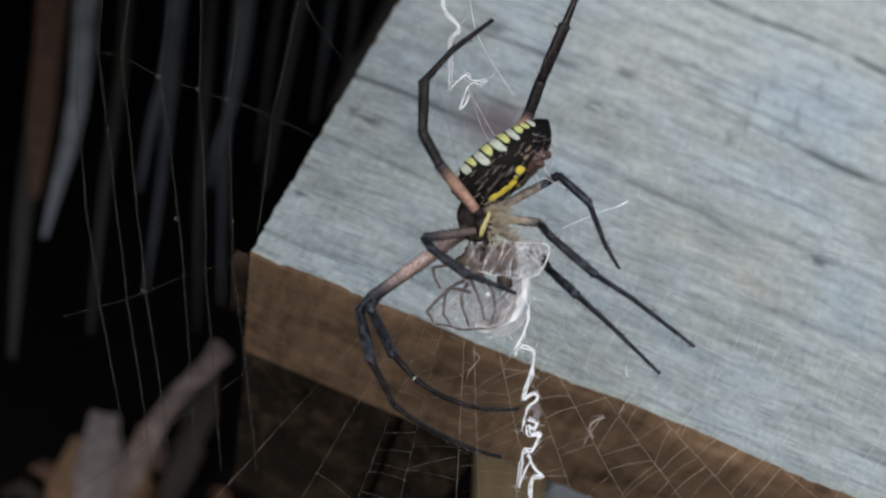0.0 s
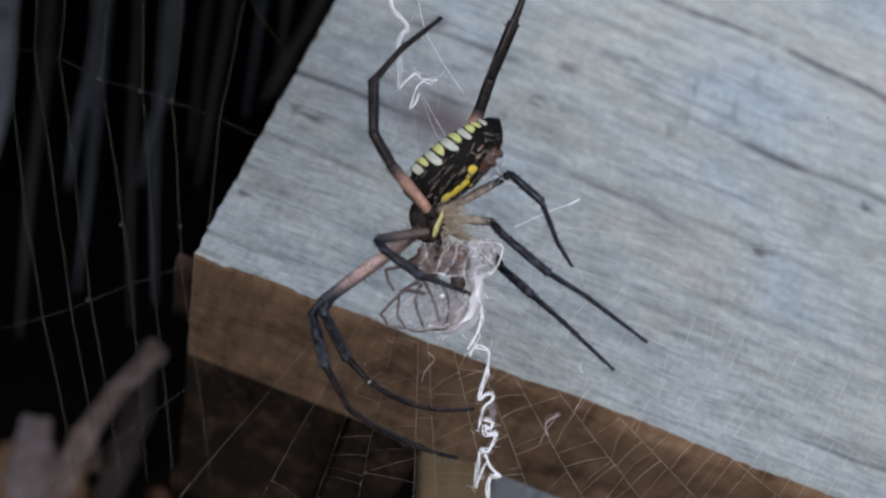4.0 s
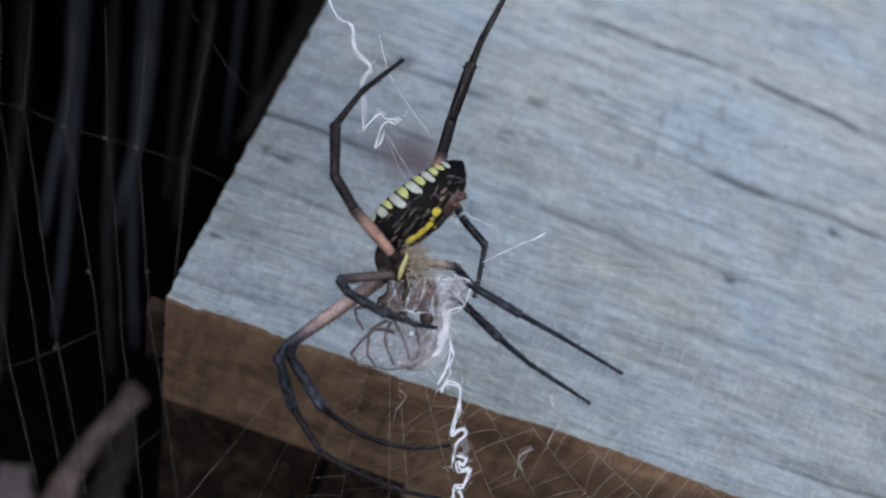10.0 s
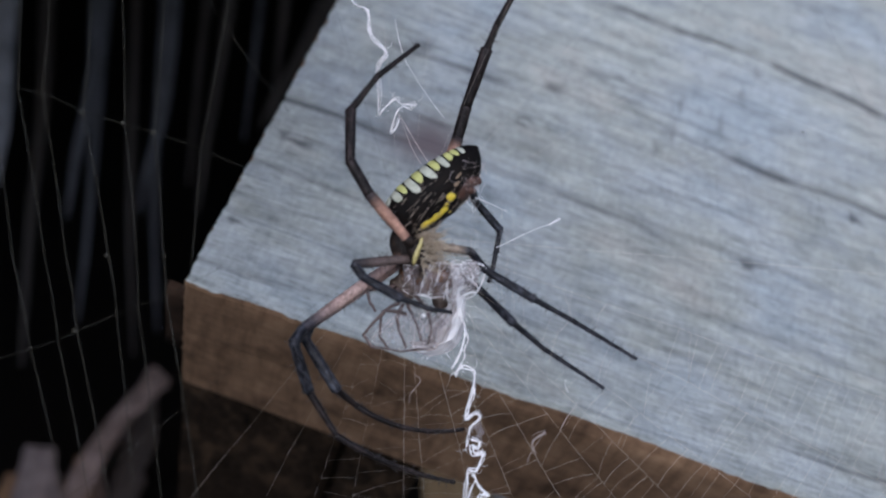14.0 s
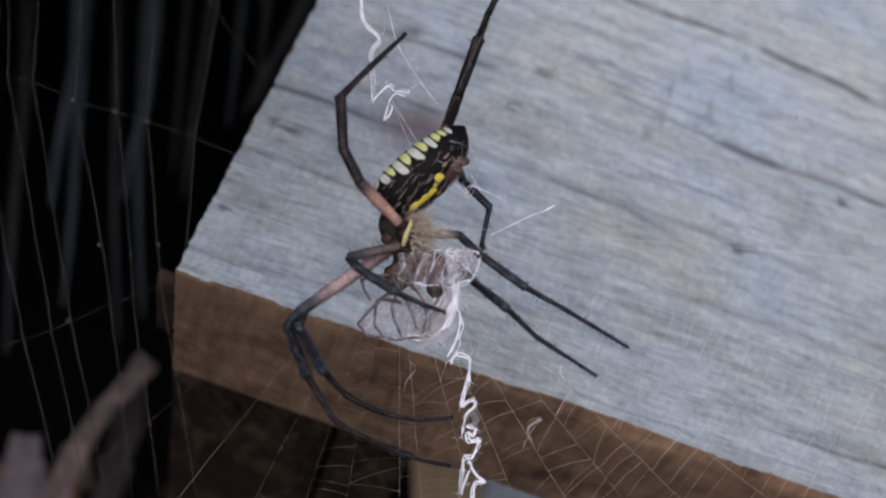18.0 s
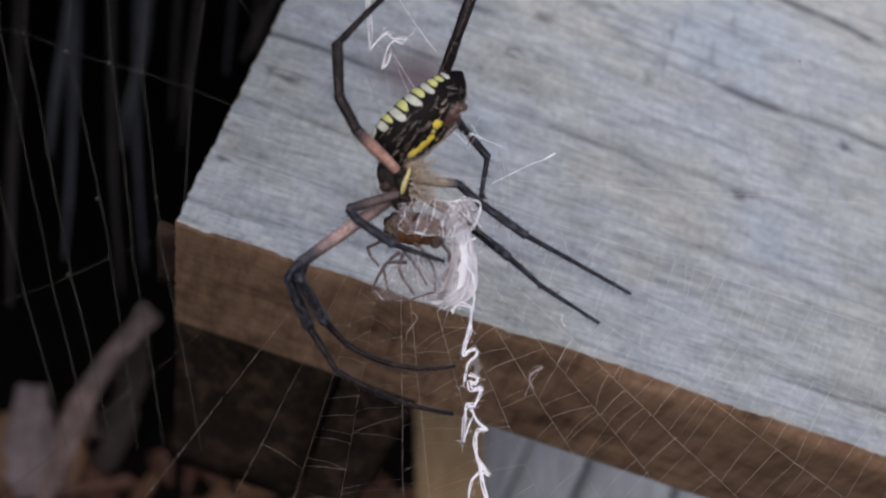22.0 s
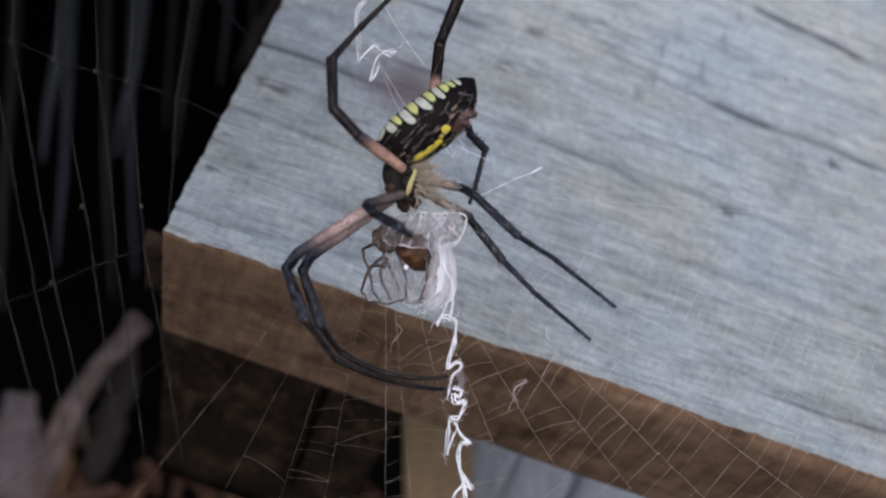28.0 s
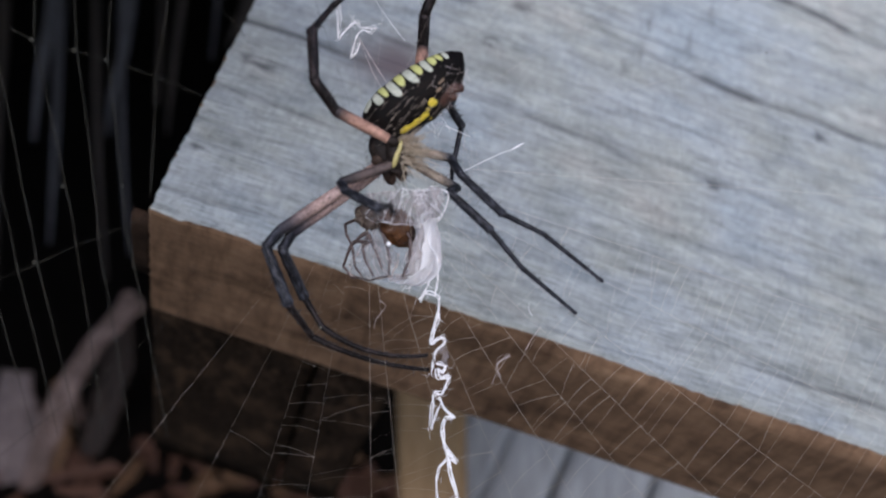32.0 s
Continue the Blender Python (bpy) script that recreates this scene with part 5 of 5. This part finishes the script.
def joints_of(name, moment):
    """The joints at one of the moments, with the segment lengths of the second one."""
    rows = {row[0]: [V(*p) - V(*SPIDER_AT) for p in row[1:]] for row in LEGS[name]}
    # just after its turn the spider still hangs a little to one side, its feet where they were
    rows[25] = [p + V(-1.4, -0.2) * k for p, k in zip(rows[29], (1, 1, 1, 0.8, 0.5, 0.2))]
    ref, now = rows[2 if name == "R3" else 13], rows[moment]
    out = [now[0]]
    for i in range(5):
        out.append(out[-1] + (now[i + 1] - out[-1]).normalized() * (ref[i + 1] - ref[i]).length)
    return out


def leg_poses(name, moment):
    """The poses of a leg's five segments in the spider's space."""
    ref, now = joints_of(name, 13), joints_of(name, moment)
    out = []
    for i in range(5):
        d0, d1 = (ref[i + 1] - ref[i]).normalized(), (now[i + 1] - now[i]).normalized()
        q = d0.rotation_difference(d1) @ d0.to_track_quat("Z", "Y")
        out.append(Matrix.LocRotScale(now[i], q, None))
    return out


def abdomen_pose(moment):
    base, tail = next((V(*a, -2), V(*b, -2)) for t, a, b in ABDOMEN if t == moment)
    z = (tail - base).normalized()
    y = Vector((0, 1, 0))
    x = y.cross(z)
    return Matrix.LocRotScale(base - V(*SPIDER_AT), Matrix((x, y, z)).transposed(), None)


# half-widths and centre line of the abdomen along its axis, mm
AT = (0.0, 0.7, 2.0, 4.0, 7.4, 9.6, 11.8, 13.4, 14.4, 15.2)
HALF = (1.7, 2.5, 3.15, 3.6, 3.65, 3.4, 2.85, 2.05, 1.25, 0.2)
MIDDLE = (1.0, 1.0, 0.95, 0.7, 0.3, 0.1, -0.05, 0.0, 0.15, 0.3)


def skin(s, phi, lift=0.0):
    """A place on the abdomen: s mm along it, phi degrees from the flank that faces the lens towards the back."""
    h, m = np.interp(s, AT, HALF) + lift, np.interp(s, AT, MIDDLE)
    lump = 1 + 0.03 * noise.noise(Vector((s * 0.8, phi * 0.03, 1)))
    return Vector((-(m + h * lump * math.sin(radians(phi))), -h * lump * 0.92 * math.cos(radians(phi)), s)) * MM


def patch(s0, p0, ls, lp, seed, lift=0.05):
    """A slightly raised, lobed colour patch on the abdomen's skin."""
    bm = bmesh.new()
    rings = []
    for q in range(6):
        row = []
        for k in range(18):
            a = 2 * math.pi * k / 18
            e = (1 + 0.07 * math.sin(2 * a + seed) + 0.07 * math.sin(3 * a + 2 * seed)) * (abs(math.cos(a)) ** 3 + abs(math.sin(a)) ** 3) ** (-1 / 3) * q / 5
            row.append(bm.verts.new(skin(s0 + ls * e * math.cos(a), p0 + lp * e * math.sin(a), lift if q < 4 else (lift * 0.7 if q == 4 else -0.06))))
            if q == 0:
                break
        rings.append(row)
    for k in range(18):
        bm.faces.new((rings[0][0], rings[1][k], rings[1][(k + 1) % 18]))
    for a, b in zip(rings[1:], rings[2:]):
        for k in range(18):
            bm.faces.new((a[k], b[k], b[(k + 1) % 18], a[(k + 1) % 18]))
    return bm


def spider():
    root = thing("spider", here(*SPIDER_AT), label="black and yellow garden spider hanging head down on its web", category="spider")
    r = random.Random(2)
    bm = bmesh.new()
    rows = []
    ss = np.concatenate([np.linspace(0, 14, 36), np.linspace(14.2, 15.2, 7)])
    for s in ss:
        rows.append([bm.verts.new(skin(s, p)) for p in np.arange(0, 360, 9)])
    for a, b in zip(rows, rows[1:]):
        for k in range(40):
            bm.faces.new((a[k], a[(k + 1) % 40], b[(k + 1) % 40], b[k]))
    bm.faces.new(rows[0][::-1])
    bm.faces.new(rows[-1])
    down = bmesh.new()
    for k in range(120):
        s, p = r.uniform(0.8, 12.6), r.uniform(-80, 36)
        a = skin(s, p)
        n = (skin(s, p, 0.5) - a).normalized()
        tip = a + n * 0.14 * MM + Vector((0, 0, -1.3 * MM)) * r.uniform(0.4, 1.4) + Vector((r.uniform(-0.2, 0.2), 0, 0)) * MM
        tube(down, [a - n * 0.03 * MM, tip], [r.choice((0.022, 0.03, 0.045)), 0.008], 3)
    abd = part("abdomen", bm, BLACK_SKIN, root, "black abdomen with lime, cream and yellow marks", abdomen_pose(13))
    tagged(part("down", down, AMBER_HAIR, abd, "pale amber down on the flank"), kind="stuff")
    marks = ((1.9, 66, 1.0, 20, CREAM), (3.35, 54, 0.56, 30, CREAM), (4.5, 58, 0.50, 26, LIME), (5.7, 48, 0.64, 36, CREAM), (7.0, 55, 0.60, 28, LIME), (8.3, 47, 0.60, 35, CREAM), (9.5, 53, 0.54, 27, LIME),
             (10.6, 48, 0.50, 32, CREAM), (11.6, 52, 0.44, 26, LIME), (12.5, 54, 0.38, 26, LIME), (13.3, 56, 0.32, 34, CREAM), (6.9, 102, 0.5, 9, LIME), (9.5, 100, 0.5, 8, LIME), (8.2, 98, 0.4, 8, CREAM))
    for i, (s, p, ls, lp, m) in enumerate(marks):
        part("spot", patch(s, p, ls, lp, i * 1.7), m, abd, "cream spot" if m is CREAM else "pale lime-yellow spot")
    for i, (s, p, ls, lp) in enumerate(((3.4, -47, 0.7, 8), (4.3, -49, 0.8, 7), (5.4, -50, 0.9, 7), (6.4, -48, 0.7, 9), (8.0, -34, 0.66, 9), (5.0, -45, 0.5, 6), (3.0, -52, 0.5, 6), (7.0, -40, 0.3, 5), (6.6, -66, 0.3, 4))):
        part("stripe", patch(s, p, ls, lp, 9 + i * 2.1, 0.07), YELLOW, abd, "bright yellow mark on the belly")
    for i, (s, p, ls, lp) in enumerate(((9.7, -22, 0.55, 4), (10.6, -12, 0.6, 3))):
        part("fleck", patch(s, p, ls, lp, 4 + i * 2.1, 0.06), TAN_SKIN, abd, "tan fleck")
    part("spinneret_field", patch(10.4, -58, 1.7, 26, 2.0, 0.08), RUST, abd, "russet skin round the spinnerets")
    for i, (s, p) in enumerate(((10.2, -66), (11.2, -54), (11.6, -70))):
        bm = bmesh.new()
        a = skin(s, p, -0.5)
        d = ((skin(s, p, 1.0) - a).normalized() + Vector((0, 0, 0.5))).normalized()
        tube(bm, [a, a + d * 0.7 * MM, a + d * 1.0 * MM, a + d * 1.15 * MM], [0.7, 0.6, 0.4, 0.12], 12)
        part("spinneret", bm, RUST, abd, "russet spinneret")
    bm = bmesh.new()
    for k in range(26):
        s0, p0 = r.uniform(9.2, 13.8), r.uniform(-76, 0)
        pts = [skin(s0, p0, 0.1), skin(s0 + r.uniform(-0.9, 0.9), p0 + r.uniform(-14, 14), r.uniform(0.25, 1.3)), skin(min(14.2, s0 + r.uniform(-1.6, 1.6)), p0 + r.uniform(-28, 28), 0.1)]
        tube(bm, smoothed(pts, 4), r.choice((0.010, 0.014, 0.024)), 4)
    tagged(part("silk_thread", bm, PINK_SILK, abd, "loose silk threads at the spinnerets"), kind="stuff")
    # head and chest
    bm = bmesh.new()
    ball(bm, Vector((0, 0, 0)), (1.95, 2.0, 2.9), 14, 18, lambda d: 1 + 0.08 * noise.noise(d * 2) - 0.15 * max(0, -d.z) ** 2)
    for k in range(200):
        d = Vector((r.gauss(0, 1), r.gauss(0, 1), r.gauss(0, 1))).normalized()
        a = Vector((d.x * 2.6, d.y * 2.1, d.z * 2.9)) * MM
        tube(bm, [a, a + d * 0.3 * MM + Vector((0, 0, -0.35 * MM))], [0.03, 0.006], 3, mat=1)
    chest = part("cephalothorax", bm, [HEAD_SKIN, HAIR], root, "dark cephalothorax with grey down", chest_pose(13))
    bm = bmesh.new()
    ball(bm, Vector((1.2, -1.7, -1.2)) * MM, (1.3, 1.45, 2.1), 12, 16, lambda d: 1 + 0.1 * noise.noise(d * 3))
    part("sternum", bm, HEAD_SKIN, chest, "dark sternum")
    bm = bmesh.new()
    tube(bm, smoothed([Vector(q) * MM for q in ((2.5, -2.6, 0.5), (2.1, -3.0, -0.3), (1.2, -3.2, -1.3), (0.3, -2.9, -2.5))], 4), [0.06, 0.14] + [0.2, 0.26, 0.3, 0.28, 0.3, 0.34, 0.38, 0.38] + [0.34, 0.26, 0.1], 10, 0.4)
    part("sternum_stripe", bm, STRAW, chest, "pale yellow stripe under the chest")
    for u, v, w, k in ((0.9, -3.0, -0.9, 1.05), (-0.6, -3.0, 0.2, 1.05)):
        bm = bmesh.new()
        ball(bm, Vector((u, w, v)) * MM, (0.8 * k, 0.8 * k, 1.4 * k), 9, 12)
        part("chelicera", bm, UMBER, chest, "dark umber jaw")
    # the hips set round the chest
    for u, v, w, n in ((-0.5, -1.9, -1.2, 0.95), (-1.1, -0.8, -0.9, 0.95), (2.6, 0.2, -1.3, 0.8), (2.7, -1.0, -1.5, 0.85), (2.2, -2.1, -1.4, 0.85)):
        bm = bmesh.new()
        ball(bm, Vector((u, w, v)) * MM, (1.1 * n, 1.0 * n, 0.8 * n), 10, 14, lambda d: 1 + 0.14 * noise.noise(d * 3 + Vector((u, v, 0))))
        part("hip", bm, UMBER if u < 0 else TAN_SKIN, chest, "dark umber hip" if u < 0 else "tan downy hip")
    for pts in (((1.6, -1.2, -0.8), (2.8, -1.6, -1.4), (3.2, -1.4, -2.6)), ((-0.4, -1.6, -1.8), (0.2, -2.2, -2.8), (1.4, -2.2, -3.6))):
        bm = bmesh.new()
        tube(bm, smoothed([Vector(q) * MM for q in pts], 5), [0.28, 0.34, 0.36, 0.36, 0.34, 0.34, 0.34, 0.36, 0.36, 0.3, 0.16], 9)
        part("palp", bm, HEAD_SKIN, chest, "grey downy palp")
    for (u, v, w), (du, dv), n, spread in (((2.4, 0.7, -1.6), (1.0, 0.25), 70, 0.9), ((2.4, -1.0, -2.0), (1.0, -0.2), 80, 1.0), ((2.0, -1.8, -2.2), (0.85, -0.45), 60, 1.5), ((0.4, -3.0, -1.8), (0.1, -1.0), 40, 0.6)):
        bm = bmesh.new()
        for _ in range(n):
            a = Vector((u + r.gauss(0, 0.8), w + r.gauss(0, 0.5), v + r.gauss(0, 0.6))) * MM
            d = Vector((du + r.gauss(0, 0.35), r.gauss(-0.1, 0.35), dv + r.gauss(0, 0.35))).normalized()
            n1 = r.uniform(1.2, 3.0) * MM * spread
            tube(bm, [a, a + d * n1 * 0.5 + Vector((0, 0, r.uniform(-0.1, 0.2))) * MM, a + d * n1 + Vector((0, 0, r.uniform(-0.4, 0.1))) * MM], [0.07, 0.055, 0.008], 3)
        part("hair_tuft", bm, FAWN if v > -2.5 else UMBER, chest, "fawn downy hair tuft" if v > -2.5 else "umber downy hair tuft")
    legs = {}
    for i, name in enumerate(LEGS):
        ref, poses = joints_of(name, 13), leg_poses(name, 13)
        size = [(b - a).length for a, b in zip(ref, ref[1:])]
        top = GREY_FEMUR if name == "LP" else PINK_FEMUR if name in ("LO", "LI") else (TAN_FEMUR if name in ("RA", "RB", "R3") else FEMUR)
        low = BLUE_SHIN if name in ("R3", "RA", "RB", "LO", "LI", "LP") else SHIN
        leg = part("leg", segment("femur", size[0], STOUT[name], i * 10), [top, HAIR], root, "jointed leg, tan at the hip and dark beyond", poses[0])
        rest = []
        for k, kind in enumerate(SEGMENTS):
            rest.append(part(kind, segment(kind, size[k + 1], STOUT[name], i * 10 + k + 1, {"LI": 0.10, "LO": 0.05}.get(name, 0.0) if kind == "tarsus" else 0.0), [SHIN if name in ("LO", "LI") and k > 1 else low, HAIR], leg, "", poses[0].inverted() @ poses[k + 1]))
        bm = bmesh.new()
        ball(bm, Vector((0, 0, -0.3 * MM)), (0.8 * STOUT[name], 0.8 * STOUT[name], 1.1 * STOUT[name]), 8, 12)
        part("coxa", bm, TAN_SKIN if name in ("RA", "RB", "R3") else HEAD_SKIN, leg, "downy coxa")
        if name in ("LI", "LO"):
            bm = bmesh.new()
            ball(bm, Vector((0, 0, size[3])), (0.36, 0.36, 0.42), 7, 10)
            rest_joint = part("joint", bm, CREAM, leg, "pale joint", poses[0].inverted() @ poses[3])
            rest.append(rest_joint)
        legs[name] = (leg, rest)
    return root, abd, chest, legs


def chest_pose(moment):
    m = abdomen_pose(moment)
    a = m.translation + Vector((0.9, 0.6, -1.6)) * MM
    return Matrix.LocRotScale(a, Euler((0, radians(-20), 0)), None)


TAN_FEMUR = leg_skin("tan_to_blue_femur", (0.58, 0.47, 0.37), (0.05, 0.052, 0.06), (0.06, 0.055, 0.05))
SPIDER, ABD, CHEST, LEG_PARTS = spider()


# ---- what moves ----
def motions():
    body = ((0.0, 2), (5.5, 2), (8.2, 13), (14.2, 13), (18.0, 20), (21.6, 20), (22.8, 24), (24.15, 24), (24.7, 25), (25.6, 25), (27.6, 29), (29.3, 29), (30.6, 31), (32.0, 31))
    quick = ((0.0, 2), (7.25, 2), (7.55, 13), (14.2, 13), (18.0, 20), (21.6, 20), (22.8, 24), (24.15, 24), (24.7, 25), (25.6, 25), (27.6, 29), (29.3, 29), (30.6, 31), (32.0, 31))
    early = ((0.0, 2), (5.5, 2), (8.2, 13), (14.2, 13), (18.0, 20), (22.9, 20), (23.8, 24), (24.25, 24), (24.85, 25), (25.6, 25), (27.6, 29), (29.3, 29), (30.6, 31), (32.0, 31))
    walk(ABD, [(t, abdomen_pose(m)) for t, m in body])
    walk(CHEST, [(t, chest_pose(m)) for t, m in body])
    for name, (leg, rest) in LEG_PARTS.items():
        times = quick if name == "R3" else early if name in ("LO", "LI") else body
        walk(leg, [(t, leg_poses(name, m)[0]) for t, m in times])
        for k, ob in zip((1, 2, 3, 4, 3), rest):
            walk(ob, [(t, leg_poses(name, m)[0].inverted() @ leg_poses(name, m)[k]) for t, m in times])
    # the prey hangs in one place; its body swings down and its limbs flop round the pale bead
    walk(PREY, [(t, here(u, v, -1.0)) for t, u, v in ((0.0, -1.6, -8.4), (10.0, -1.6, -8.5), (13.0, -1.9, -8.2), (20.0, -2.0, -8.3), (24.1, -2.1, -8.3), (24.8, -1.9, -8.4), (32.0, -1.7, -8.4))])
    swing = ((0.0, 0.4, 4.7, 5, 0), (20.5, 0.4, 4.7, 5, 0), (22.0, -0.2, 3.0, 5, 0), (22.9, -0.4, 2.2, 5, 0), (24.1, -0.4, 2.2, 5, 0), (24.8, 0.9, 1.7, 24, 30), (28.0, 1.2, 1.7, 30, 62), (32.0, 1.2, 1.7, 30, 62))
    walk(PREY_BODY, [(t, Matrix.Translation(V(u, v, 0.5)) @ pose(0, 0, 0, 0, roll, a)) for t, u, v, roll, a in swing])
    flop = ((0.0, 0, 0, 0, 0), (20.5, 0, 0, 0, 0), (22.0, 1.2, -0.8, -12, -18), (22.9, 2.4, -1.5, -24, -34), (24.1, 2.4, -1.5, -24, -34), (24.8, 0.8, -0.4, -14, -44), (28.0, 0.3, 0, -9, -50), (32.0, 0.3, 0, -7, -48))
    for ob in HUNG:
        walk(ob, [(t, Matrix.Translation(V(u, v)) @ pose(0, 0, 0, 0, roll, a)) for t, u, v, roll, a in flop])
    drift = ((0.0, 2.3, -7.4, 0), (13.0, 2.0, -7.1, 0), (20.5, 2.0, -7.5, 0), (22.0, 3.4, -8.6, -8), (22.9, 4.4, -9.6, -12), (24.1, 4.4, -9.6, -12), (24.8, 3.0, -7.9, -9), (28.0, 2.6, -7.5, -8), (32.0, 2.9, -7.4, -8))
    walk(BUNDLE, [(t, here(u, v, -1.5) @ pose(0, 0, 0, 0, roll, roll * 3.5)) for t, u, v, roll in drift])


motions()
